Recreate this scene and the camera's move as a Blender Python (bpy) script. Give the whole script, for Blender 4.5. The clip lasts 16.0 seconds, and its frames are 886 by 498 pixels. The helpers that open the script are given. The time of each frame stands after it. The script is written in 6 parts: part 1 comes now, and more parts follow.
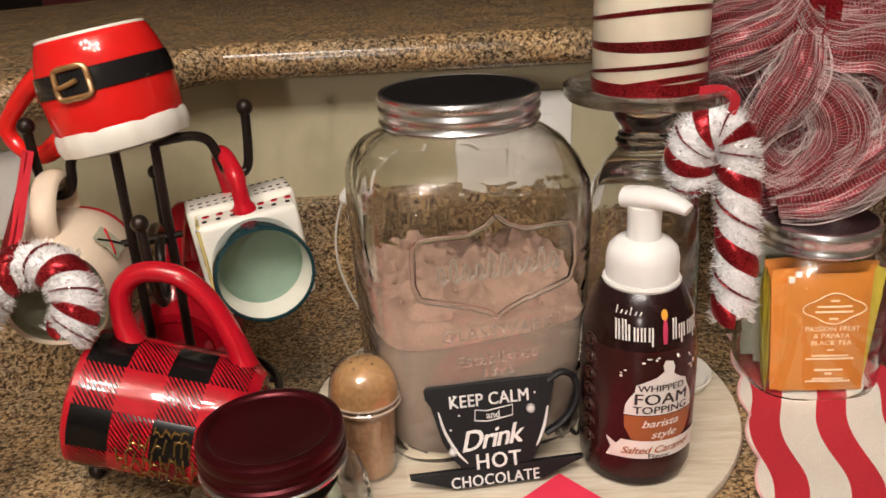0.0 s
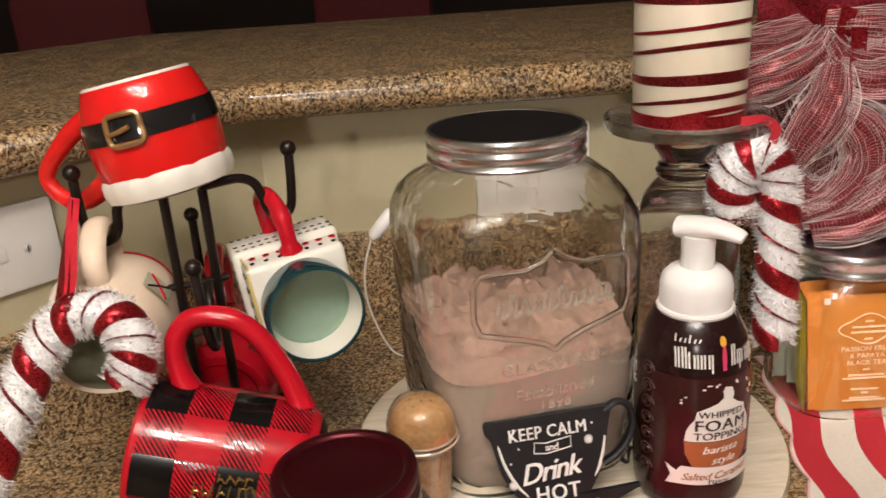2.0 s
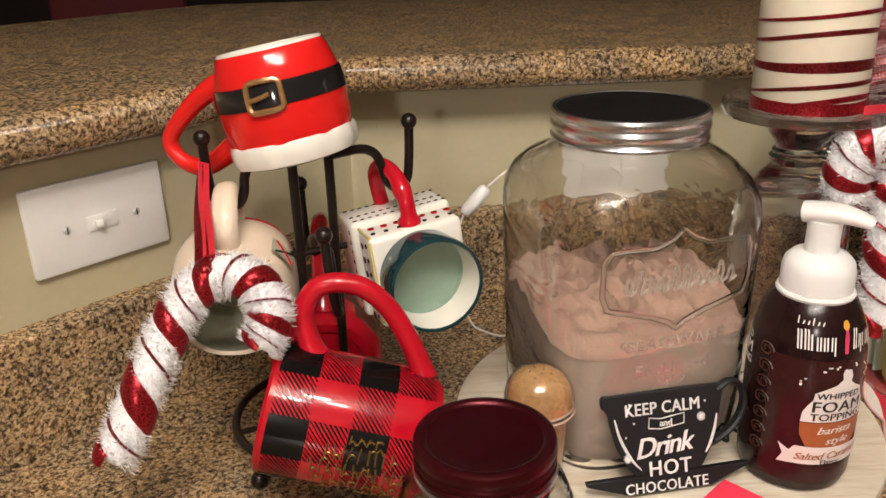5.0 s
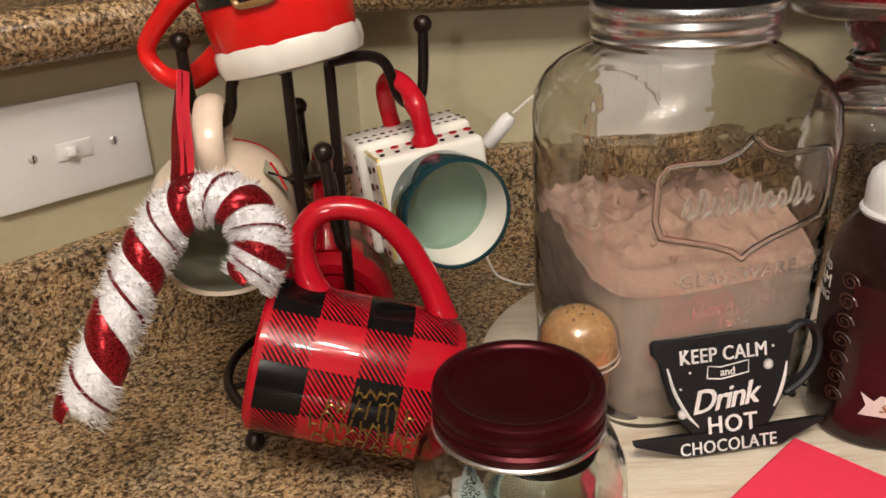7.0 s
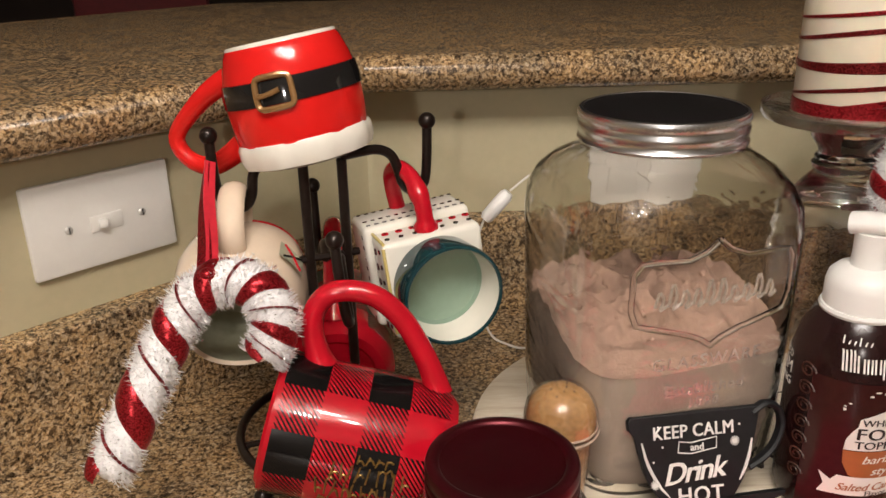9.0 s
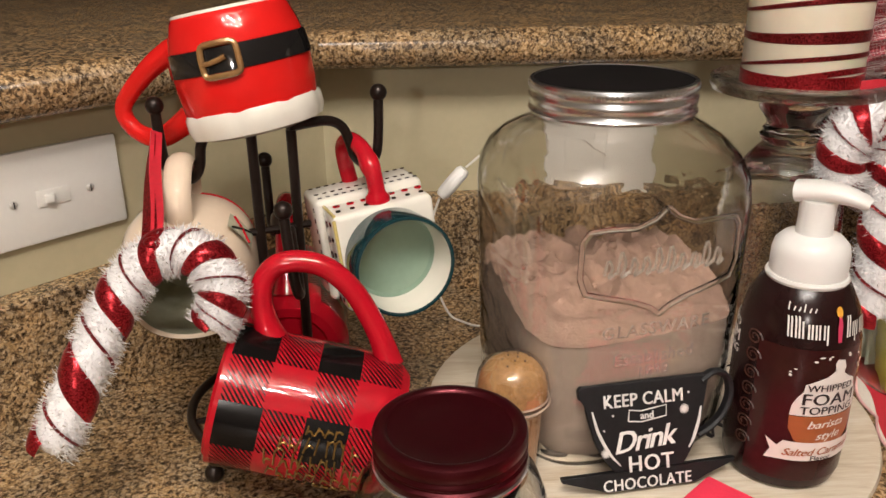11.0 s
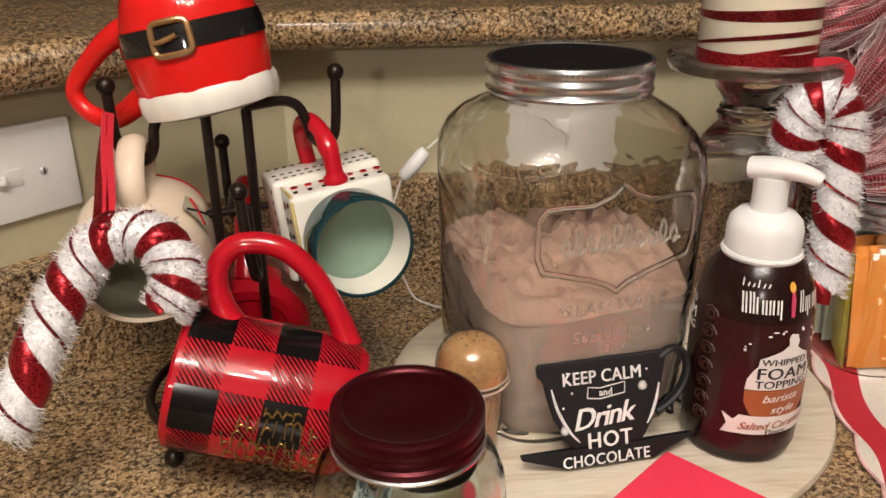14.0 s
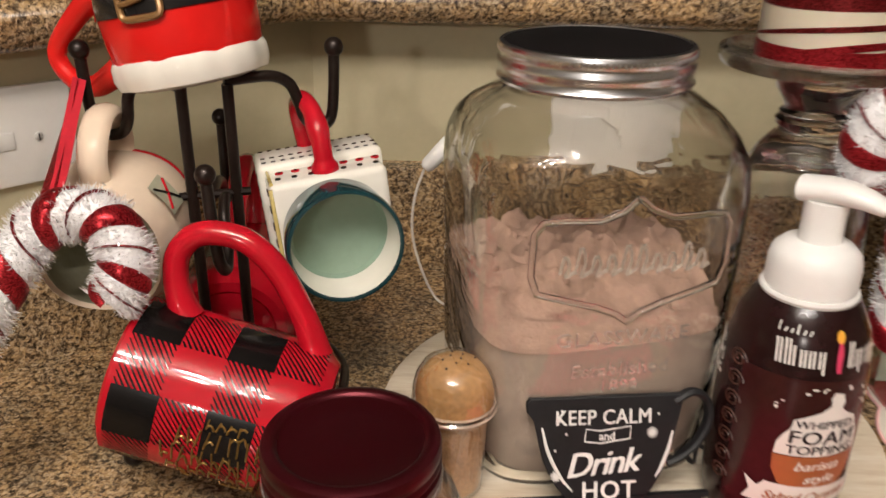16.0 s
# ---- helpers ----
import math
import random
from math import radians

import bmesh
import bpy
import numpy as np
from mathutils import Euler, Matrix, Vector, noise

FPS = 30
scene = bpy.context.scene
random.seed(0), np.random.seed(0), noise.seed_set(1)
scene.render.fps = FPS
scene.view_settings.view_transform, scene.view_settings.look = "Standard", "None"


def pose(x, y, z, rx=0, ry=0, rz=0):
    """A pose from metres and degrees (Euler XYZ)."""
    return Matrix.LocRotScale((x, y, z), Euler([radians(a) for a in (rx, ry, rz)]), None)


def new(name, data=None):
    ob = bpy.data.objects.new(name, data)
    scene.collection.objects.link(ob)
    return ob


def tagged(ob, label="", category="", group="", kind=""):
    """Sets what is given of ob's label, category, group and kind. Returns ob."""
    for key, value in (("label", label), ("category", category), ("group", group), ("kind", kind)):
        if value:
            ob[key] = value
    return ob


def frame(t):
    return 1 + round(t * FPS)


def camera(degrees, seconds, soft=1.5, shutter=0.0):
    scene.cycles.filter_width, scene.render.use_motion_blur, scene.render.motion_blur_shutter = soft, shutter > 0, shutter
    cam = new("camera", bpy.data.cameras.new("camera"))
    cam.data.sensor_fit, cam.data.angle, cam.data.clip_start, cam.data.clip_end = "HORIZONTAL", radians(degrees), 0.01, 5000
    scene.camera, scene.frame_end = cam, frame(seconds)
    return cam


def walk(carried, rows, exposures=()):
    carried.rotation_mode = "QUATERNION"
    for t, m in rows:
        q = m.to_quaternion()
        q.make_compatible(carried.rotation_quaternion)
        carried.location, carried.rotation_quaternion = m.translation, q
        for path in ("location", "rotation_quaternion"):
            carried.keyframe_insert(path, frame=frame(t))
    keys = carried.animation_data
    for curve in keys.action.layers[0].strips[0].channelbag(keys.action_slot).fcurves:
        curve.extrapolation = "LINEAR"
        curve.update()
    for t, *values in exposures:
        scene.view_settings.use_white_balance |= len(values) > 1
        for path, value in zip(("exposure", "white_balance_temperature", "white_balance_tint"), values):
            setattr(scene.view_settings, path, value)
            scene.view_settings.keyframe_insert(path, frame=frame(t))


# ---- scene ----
cam = camera(56.5, 16.0, shutter=0.4)
METRES, EYE, TILT, LEAN, TURN = 0.537, 0.381, 0.0, 0.0, 0.0
ROWS = [
    (0.0, 0.0, 0.0, 0.0, -1.06, -22.28, 2.6),
    (0.5, 0.0224, 0.0058, -0.0058, -1.33, -22.74, 2.31),
    (1.0, 0.0259, -0.0032, -0.0071, -0.32, -22.84, 1.97),
    (1.5, 0.004, -0.0015, -0.0072, -0.28, -22.56, 2.62),
    (2.0, -0.1084, 0.0005, 0.0177, -3.81, -20.48, 3.49),
    (2.5, -0.1961, 0.0013, 0.0196, -4.83, -20.39, 3.44),
    (3.0, -0.2447, -0.0161, 0.0409, -2.26, -20.96, 3.34),
    (5.5, -0.2875, -0.0078, 0.0026, -3.15, -22.1, 1.34),
    (6.0, -0.3145, 0.0482, -0.0425, -2.86, -22.98, 1.57),
    (6.5, -0.3038, 0.0755, -0.0671, -2.6, -23.44, 2.19),
    (7.0, -0.277, 0.1141, -0.0952, -2.41, -23.26, 2.29),
    (7.5, -0.2614, 0.1103, -0.1021, -2.42, -23.08, 1.94),
    (8.0, -0.2625, 0.0983, -0.0927, -2.0, -22.76, 1.62),
    (8.5, -0.2515, 0.0801, -0.0423, -1.77, -22.2, 1.46),
    (9.0, -0.2649, 0.0488, -0.0003, -1.43, -21.22, 1.23),
    (9.5, -0.2447, 0.0394, -0.0125, -1.98, -20.9, 1.37),
    (12.0, -0.2387, 0.0422, -0.0307, -4.24, -22.13, 0.17),
    (12.5, -0.2303, 0.036, -0.0304, -4.77, -22.18, 0.22),
    (13.0, -0.2255, 0.0352, -0.033, -5.15, -22.33, 0.4),
    (13.5, -0.2264, 0.0373, -0.0337, -5.32, -22.51, 0.4),
    (14.0, -0.2234, 0.0398, -0.0375, -5.37, -22.65, 0.56),
    (14.5, -0.2164, 0.0402, -0.0381, -5.57, -22.58, 0.92),
    (15.0, -0.2009, 0.0378, -0.0354, -5.7, -22.41, 0.89),
    (15.5, -0.1411, 0.0469, -0.0368, -3.08, -22.64, 0.24),
    (16.0, -0.0967, 0.1647, -0.0606, 2.52, -23.98, -0.81),
]
walk(cam, [(t, pose(0, 0, EYE, TILT, LEAN, TURN) @ pose(METRES * x, METRES * y, METRES * z, 90 + pitch, roll, yaw)) for t, x, y, z, yaw, pitch, roll in ROWS],
     exposures=[(0.0, -0.08), (1.5, -0.06), (2.5, 0.0), (3.2, 0.03), (5.5, 0.03), (6.5, -0.02), (7.0, -0.17), (8.0, -0.20), (8.5, -0.20), (9.0, -0.09), (9.5, -0.04), (12.0, -0.08), (16.0, -0.08)])

# ---- world and lamps ----
world = bpy.data.worlds.new("world")
scene.world = world
world.use_nodes = True
world.node_tree.nodes["Background"].inputs[0].default_value = (0.9, 0.75, 0.55, 1)
world.node_tree.nodes["Background"].inputs[1].default_value = 0.05

MAIN_W, BACK_W = 8.0, 50.0
BULBS = [(-0.50, -0.44, 1.36), (-0.30, -0.31, 1.36), (-0.08, -0.44, 1.36), (0.12, -0.31, 1.36), (-0.18, -0.59, 1.36), (0.04, -0.64, 1.36), (-0.38, -0.63, 1.36), (0.18, -0.51, 1.36), (-0.16, -0.37, 1.36)]
BACK_LAMP = (-0.55, -2.3, 0.85)


def lamp(name, where, watts, radius, colour):
    data = bpy.data.lights.new(name, "POINT")
    data.energy, data.shadow_soft_size, data.color = watts, radius, colour
    ob = new(name, data)
    ob.location = where
    return ob


for where in BULBS:
    lamp("bulb_light", where, MAIN_W, 0.030, (1.0, 0.92, 0.865))
# added low lamp stands in for light coming from beside the camera
lamp("added_front_light", BACK_LAMP, BACK_W, 0.06, (1.0, 0.90, 0.83))


# ---- small tools ----
def part(name, bm, material, parent=None, label="", smooth=True):
    """Links a bmesh as one mesh object under a thing or a part."""
    me = bpy.data.meshes.new(name)
    bmesh.ops.recalc_face_normals(bm, faces=bm.faces)
    if smooth:
        for f in bm.faces:
            f.smooth = True
        for e in bm.edges:
            if len(e.link_faces) == 2 and e.calc_face_angle(0) > 0.7:
                e.smooth = False
    bm.to_mesh(me)
    bm.free()
    me.materials.append(material)
    ob = new(name, me)
    if parent:
        ob.parent = parent
    if label:
        ob["label"] = label
    return ob


def thing(name, label, category, m=None, group="", kind=""):
    ob = new(name)
    ob.empty_display_size = 0.02
    if m is not None:
        ob.matrix_basis = m
    return tagged(ob, label, category, group, kind)


def basis(origin, z_axis, x_hint):
    """A pose with its z along z_axis and its x near x_hint."""
    z = Vector(z_axis).normalized()
    x = Vector(x_hint)
    x = (x - z * x.dot(z)).normalized()
    y = z.cross(x)
    return Matrix.Translation(origin) @ Matrix((x, y, z)).transposed().to_4x4()


def lathe(profile, seg=48, shape=None, bm=None, closed=False):
    """Turns (radius, z) pairs round z. shape(angle, radius, z) may give another radius."""
    bm = bm or bmesh.new()
    rings = []
    for r, z in profile:
        if r < 1e-6:
            rings.append([bm.verts.new((0, 0, z))])
            continue
        ring = []
        for i in range(seg):
            a = 2 * math.pi * i / seg
            q = shape(a, r, z) if shape else r
            ring.append(bm.verts.new((q * math.cos(a), q * math.sin(a), z)))
        rings.append(ring)
    pairs = list(zip(rings, rings[1:]))
    if closed:
        pairs.append((rings[-1], rings[0]))
    for a, b in pairs:
        for i in range(seg):
            j = (i + 1) % seg
            if len(a) == 1 and len(b) == 1:
                continue
            if len(a) == 1:
                bm.faces.new((a[0], b[j], b[i]))
            elif len(b) == 1:
                bm.faces.new((a[i], a[j], b[0]))
            else:
                bm.faces.new((a[i], a[j], b[j], b[i]))
    return bm


def smooth_path(points, n):
    """n points along a Catmull-Rom curve through the given points."""
    p = [Vector(q) for q in points]
    p = [2 * p[0] - p[1]] + p + [2 * p[-1] - p[-2]]
    out = []
    k = len(p) - 3
    for i in range(n):
        f = i / (n - 1) * k
        j = min(int(f), k - 1)
        t = f - j
        a, b, c, d = p[j:j + 4]
        out.append(0.5 * (2 * b + (c - a) * t + (2 * a - 5 * b + 4 * c - d) * t * t + (3 * b - a - 3 * c + d) * t ** 3))
    return out


def frames(pts, side=None):
    """Position, side and up along a path, without twist."""
    out = []
    n = None
    for i, q in enumerate(pts):
        t = (pts[min(i + 1, len(pts) - 1)] - pts[max(i - 1, 0)]).normalized()
        if n is None:
            n = Vector(side) if side else (Vector((0, 0, 1)) if abs(t.z) < 0.9 else Vector((1, 0, 0)))
        n = (n - t * n.dot(t)).normalized()
        out.append((q, n, t.cross(n)))
    return out


def tube(pts, r, seg=12, flat=1.0, side=None, bm=None, ends=True):
    """Sweeps a round or flattened section along points; r is a number or a function of 0..1."""
    bm = bm or bmesh.new()
    pts = [Vector(q) for q in pts]
    rings = []
    for i, (q, n, b) in enumerate(frames(pts, side)):
        rad = r(i / (len(pts) - 1)) if callable(r) else r
        rings.append([bm.verts.new(q + n * math.cos(a) * rad + b * math.sin(a) * rad * flat) for a in (2 * math.pi * k / seg for k in range(seg))])
    for a, b in zip(rings, rings[1:]):
        for i in range(seg):
            j = (i + 1) % seg
            bm.faces.new((a[i], a[j], b[j], b[i]))
    if ends:
        bm.faces.new(rings[0][::-1])
        bm.faces.new(rings[-1])
    return bm


def ball(centre, r, seg=16, bm=None, squash=1.0):
    bm = bm or bmesh.new()
    bmesh.ops.create_uvsphere(bm, u_segments=seg, v_segments=seg // 2 + 2, radius=r, matrix=Matrix.Translation(centre) @ Matrix.Diagonal((1, 1, squash, 1)))
    return bm


def box(lo, hi, bevel=0.0, bm=None, seg=2):
    new_bm = bmesh.new()
    lo, hi = Vector(lo), Vector(hi)
    bmesh.ops.create_cube(new_bm, size=1, matrix=Matrix.Translation((lo + hi) / 2) @ Matrix.Diagonal((*(hi - lo), 1)))
    if bevel:
        bmesh.ops.bevel(new_bm, geom=list(new_bm.edges), offset=bevel, segments=seg, profile=0.5, affect="EDGES")
    if bm is None:
        return new_bm
    me = bpy.data.meshes.new("tmp")
    new_bm.to_mesh(me)
    new_bm.free()
    bm.from_mesh(me)
    bpy.data.meshes.remove(me)
    return bm


def prism(outline, z0, z1, bm=None, bevel=0.0):
    """A flat shape in x, y given thickness along z."""
    bm = bm or bmesh.new()
    lo = [bm.verts.new((x, y, z0)) for x, y in outline]
    hi = [bm.verts.new((x, y, z1)) for x, y in outline]
    top = bm.faces.new(hi)
    bm.faces.new(lo[::-1])
    for i in range(len(lo)):
        j = (i + 1) % len(lo)
        bm.faces.new((lo[i], lo[j], hi[j], hi[i]))
    if bevel:
        bmesh.ops.bevel(bm, geom=list(top.edges), offset=bevel, segments=2, profile=0.5, affect="EDGES")
    return bm


def text_mesh(words, size, align="CENTER", depth=0.0, spread=1.0, shear=0.0, weight=0.012):
    """Letters of the built-in font as a bmesh in x, y, resting on y = 0."""
    cu = bpy.data.curves.new("letters", "FONT")
    cu.body, cu.size, cu.align_x, cu.extrude, cu.space_character, cu.shear = words, size, align, depth, spread, shear
    cu.resolution_u = 3
    ob = bpy.data.objects.new("letters", cu)
    scene.collection.objects.link(ob)
    bpy.context.view_layer.update()
    me = bpy.data.meshes.new_from_object(ob.evaluated_get(bpy.context.evaluated_depsgraph_get()))
    bm = bmesh.new()
    bm.from_mesh(me)
    bpy.data.objects.remove(ob)
    bpy.data.curves.remove(cu)
    bpy.data.meshes.remove(me)
    if weight:
        first = list(bm.faces)
        for side in (-1, 1):
            copy = bmesh.ops.duplicate(bm, geom=list({v for f in first for v in f.verts}) + list({e for f in first for e in f.edges}) + first)
            bmesh.ops.translate(bm, verts=[g for g in copy["geom"] if isinstance(g, bmesh.types.BMVert)], vec=(side * weight * 1.6 * size, 0.5 * side * weight * size, side * 0.00004))
    return bm


# ---- materials ----
def material(name):
    m = bpy.data.materials.new(name)
    m.use_nodes = True
    t = m.node_tree
    return m, t, t.nodes["Principled BSDF"], t.nodes["Material Output"]


def node(t, kind, **values):
    n = t.nodes.new(kind)
    for key, value in values.items():
        n.inputs[key.replace("_", " ")].default_value = value
    return n


def coords(t, scale=(1, 1, 1)):
    c = t.nodes.new("ShaderNodeTexCoord")
    mp = t.nodes.new("ShaderNodeMapping")
    mp.inputs["Scale"].default_value = scale
    t.links.new(c.outputs["Object"], mp.inputs["Vector"])
    return mp.outputs["Vector"]


def ramp(t, fac, stops):
    r = t.nodes.new("ShaderNodeValToRGB")
    els = r.color_ramp.elements
    while len(els) < len(stops):
        els.new(0.5)
    for e, (p, c) in zip(els, stops):
        e.position, e.color = p, (*c, 1)
    t.links.new(fac, r.inputs["Fac"])
    return r.outputs["Color"]


def mix(t, fac, a, b, mode="MIX"):
    m = t.nodes.new("ShaderNodeMix")
    m.data_type, m.blend_type = "RGBA", mode
    for sock, v in ((m.inputs["Factor"], fac), (m.inputs["A"], a), (m.inputs["B"], b)):
        if isinstance(v, (int, float)):
            sock.default_value = v
        elif isinstance(v, tuple):
            sock.default_value = (*v, 1)
        else:
            t.links.new(v, sock)
    return m.outputs["Result"]


def bump(t, shader, height, strength, distance):
    b = node(t, "ShaderNodeBump", Strength=strength, Distance=distance)
    t.links.new(height, b.inputs["Height"])
    t.links.new(b.outputs["Normal"], shader.inputs["Normal"])


def plain(name, colour, rough=0.5, metal=0.0, vary=0.12, grain=60.0, coat=0.0, bumps=0.0, transmission=0.0, ior=1.5, sheen=0.0, spec=0.5):
    """A surface with colour that varies at two scales."""
    m, t, p, _ = material(name)
    v = coords(t)
    big = node(t, "ShaderNodeTexNoise", Scale=grain * 0.12, Detail=3.0)
    fine = node(t, "ShaderNodeTexNoise", Scale=grain * 3.0, Detail=4.0)
    for n in (big, fine):
        t.links.new(v, n.inputs["Vector"])
    lo = tuple(max(0, c * (1 - vary)) for c in colour)
    hi = tuple(min(1, c * (1 + vary)) for c in colour)
    c1 = ramp(t, big.outputs["Fac"], [(0.35, lo), (0.65, hi)])
    c2 = ramp(t, fine.outputs["Fac"], [(0.35, lo), (0.65, hi)])
    t.links.new(mix(t, 0.4, c1, c2), p.inputs["Base Color"])
    p.inputs["Roughness"].default_value = rough
    p.inputs["Metallic"].default_value = metal
    p.inputs["Coat Weight"].default_value = coat
    p.inputs["Coat Roughness"].default_value = 0.05
    p.inputs["Transmission Weight"].default_value = transmission
    p.inputs["IOR"].default_value = ior
    p.inputs["Specular IOR Level"].default_value = spec
    p.inputs["Sheen Weight"].default_value = sheen
    if bumps:
        bump(t, p, fine.outputs["Fac"], bumps, 0.001)
    return m


def granite(name, shift):
    m, t, p, _ = material(name)
    v = coords(t)
    mp = node(t, "ShaderNodeMapping", Location=(shift, shift * 2, 0))
    t.links.new(v, mp.inputs["Vector"])
    v = mp.outputs["Vector"]
    warp = node(t, "ShaderNodeTexNoise", Scale=130.0, Detail=2.0)
    t.links.new(v, warp.inputs["Vector"])
    wv = t.nodes.new("ShaderNodeVectorMath")
    wv.operation = "MULTIPLY_ADD"
    wv.inputs[1].default_value = (0.006, 0.006, 0.006)
    t.links.new(warp.outputs["Color"], wv.inputs[0])
    t.links.new(v, wv.inputs[2])
    big = node(t, "ShaderNodeTexVoronoi", Scale=400.0)
    small = node(t, "ShaderNodeTexVoronoi", Scale=780.0)
    cloud = node(t, "ShaderNodeTexNoise", Scale=22.0, Detail=4.0)
    dark = node(t, "ShaderNodeTexNoise", Scale=260.0, Detail=3.0, Roughness=0.6)
    for n in (big, small, dark):
        t.links.new(wv.outputs[0], n.inputs["Vector"])
    t.links.new(v, cloud.inputs["Vector"])
    sep = t.nodes.new("ShaderNodeSeparateColor")
    t.links.new(big.outputs["Color"], sep.inputs[0])
    sep2 = t.nodes.new("ShaderNodeSeparateColor")
    t.links.new(small.outputs["Color"], sep2.inputs[0])
    base = ramp(t, sep.outputs[0], [(0.0, (0.020, 0.017, 0.014)), (0.20, (0.055, 0.045, 0.035)), (0.34, (0.20, 0.15, 0.09)), (0.58, (0.36, 0.28, 0.17)), (0.80, (0.30, 0.26, 0.20)), (1.0, (0.52, 0.46, 0.36))])
    fine = ramp(t, sep2.outputs[1], [(0.0, (0.03, 0.025, 0.02)), (0.28, (0.16, 0.12, 0.075)), (0.62, (0.34, 0.26, 0.16)), (1.0, (0.48, 0.42, 0.32))])
    col = mix(t, 0.45, base, fine)
    spots = ramp(t, dark.outputs["Fac"], [(0.40, (0.10, 0.085, 0.075)), (0.52, (1, 1, 1))])
    col = mix(t, 0.85, col, spots, "MULTIPLY")
    tint = ramp(t, cloud.outputs["Fac"], [(0.35, (1.10, 0.98, 0.85)), (0.65, (1.60, 1.29, 0.95))])
    t.links.new(mix(t, 1.0, col, tint, "MULTIPLY"), p.inputs["Base Color"])
    p.inputs["Roughness"].default_value = 0.24
    bump(t, p, dark.outputs["Fac"], 0.08, 0.0005)
    return m


def thin_glass(name, tint=(0.97, 0.98, 0.97), ior=1.5, wavy=0.0, rough=0.02, bend=0.0, blur=0.05, gain=0.9, scale=28.0):
    """Clear glass: part passes straight through, part is bent by the uneven wall, and gloss follows the angle."""
    m, t, p, out = material(name)
    t.nodes.remove(p)
    tr = node(t, "ShaderNodeBsdfTransparent", Color=(*tint, 1))
    gl = node(t, "ShaderNodeBsdfGlossy", Roughness=rough)
    lw = node(t, "ShaderNodeLayerWeight", Blend=0.5)
    pw = t.nodes.new("ShaderNodeMath")
    pw.operation = "POWER"
    pw.inputs[1].default_value = 3.2
    t.links.new(lw.outputs["Facing"], pw.inputs[0])
    fr = t.nodes.new("ShaderNodeMath")
    fr.operation = "MULTIPLY_ADD"
    fr.inputs[1].default_value, fr.inputs[2].default_value = 0.8, ((ior - 1) / (ior + 1)) ** 2 * 2 * gain
    t.links.new(pw.outputs[0], fr.inputs[0])
    clear = tr.outputs[0]
    normals = [gl.inputs["Normal"], lw.inputs["Normal"]]
    if bend:
        rf = node(t, "ShaderNodeBsdfRefraction", Color=(*tint, 1), Roughness=blur, IOR=1.0 + bend * 0.35)
        m3 = t.nodes.new("ShaderNodeMixShader")
        m3.inputs[0].default_value = bend
        t.links.new(tr.outputs[0], m3.inputs[1])
        t.links.new(rf.outputs[0], m3.inputs[2])
        clear = m3.outputs[0]
        normals.append(rf.inputs["Normal"])
    mx = t.nodes.new("ShaderNodeMixShader")
    t.links.new(fr.outputs[0], mx.inputs[0])
    t.links.new(clear, mx.inputs[1])
    t.links.new(gl.outputs[0], mx.inputs[2])
    t.links.new(mx.outputs[0], out.inputs["Surface"])
    if wavy:
        n = node(t, "ShaderNodeTexNoise", Scale=scale, Detail=2.0)
        t.links.new(coords(t, (1.0, 1.0, 1.7)), n.inputs["Vector"])
        b = node(t, "ShaderNodeBump", Strength=wavy, Distance=0.012)
        t.links.new(n.outputs["Fac"], b.inputs["Height"])
        for sock in normals:
            t.links.new(b.outputs["Normal"], sock)
    return m


def glitter(name, colour, flake=1400.0, metal=0.75, rough=0.28):
    m, t, p, _ = material(name)
    v = node(t, "ShaderNodeTexVoronoi", Scale=flake)
    t.links.new(coords(t), v.inputs["Vector"])
    lo = tuple(c * 0.45 for c in colour)
    hi = tuple(min(1, c * 1.5 + 0.02) for c in colour)
    sep = t.nodes.new("ShaderNodeSeparateColor")
    t.links.new(v.outputs["Color"], sep.inputs[0])
    t.links.new(ramp(t, sep.outputs[0], [(0.1, lo), (0.9, hi)]), p.inputs["Base Color"])
    b = node(t, "ShaderNodeBump", Strength=1.0, Distance=0.0012)
    t.links.new(sep.outputs[1], b.inputs["Height"])
    t.links.new(b.outputs["Normal"], p.inputs["Normal"])
    p.inputs["Metallic"].default_value, p.inputs["Roughness"].default_value = metal, rough
    return m


GRANITE = granite("speckled granite", 0.0)
GRANITE_LEDGE = granite("speckled granite of the ledge", 3.7)
PAINT = plain("olive beige wall paint", (0.47, 0.42, 0.27), 0.6, vary=0.05, grain=40, bumps=0.15)
# near-black colour stands in for the missing light beyond the bar
ROOM_SHADE = plain("unlit room shade colour", (0.030, 0.018, 0.014), 0.9, vary=0.1, grain=10)
KITCHEN_PAINT = plain("kitchen wall paint", (0.50, 0.45, 0.36), 0.8, vary=0.05, grain=10)
CEIL = plain("ceiling paint", (0.7, 0.66, 0.58), 0.9, vary=0.04, grain=10)
FLOOR = plain("dark wooden floor", (0.10, 0.055, 0.03), 0.4, vary=0.3, grain=15)
CABINET = plain("stained cabinet wood", (0.20, 0.11, 0.06), 0.4, vary=0.25, grain=20)
PLATE = plain("white switch plastic", (0.78, 0.77, 0.72), 0.35, vary=0.02)
SCREW = plain("painted screw", (0.6, 0.59, 0.55), 0.3, 0.3)
BLACK_IRON = plain("black bronze wire", (0.022, 0.014, 0.011), 0.32, 0.5, vary=0.25, grain=120)
RED_GLAZE = plain("bright red glaze", (0.70, 0.014, 0.012), 0.058, vary=0.06, coat=0.0, grain=30)
DEEP_RED = plain("deep red glaze", (0.48, 0.006, 0.017), 0.058, vary=0.08, coat=0.0, grain=30)
WHITE_GLAZE = plain("white glaze", (0.80, 0.77, 0.68), 0.058, vary=0.04, coat=0.0, grain=30)
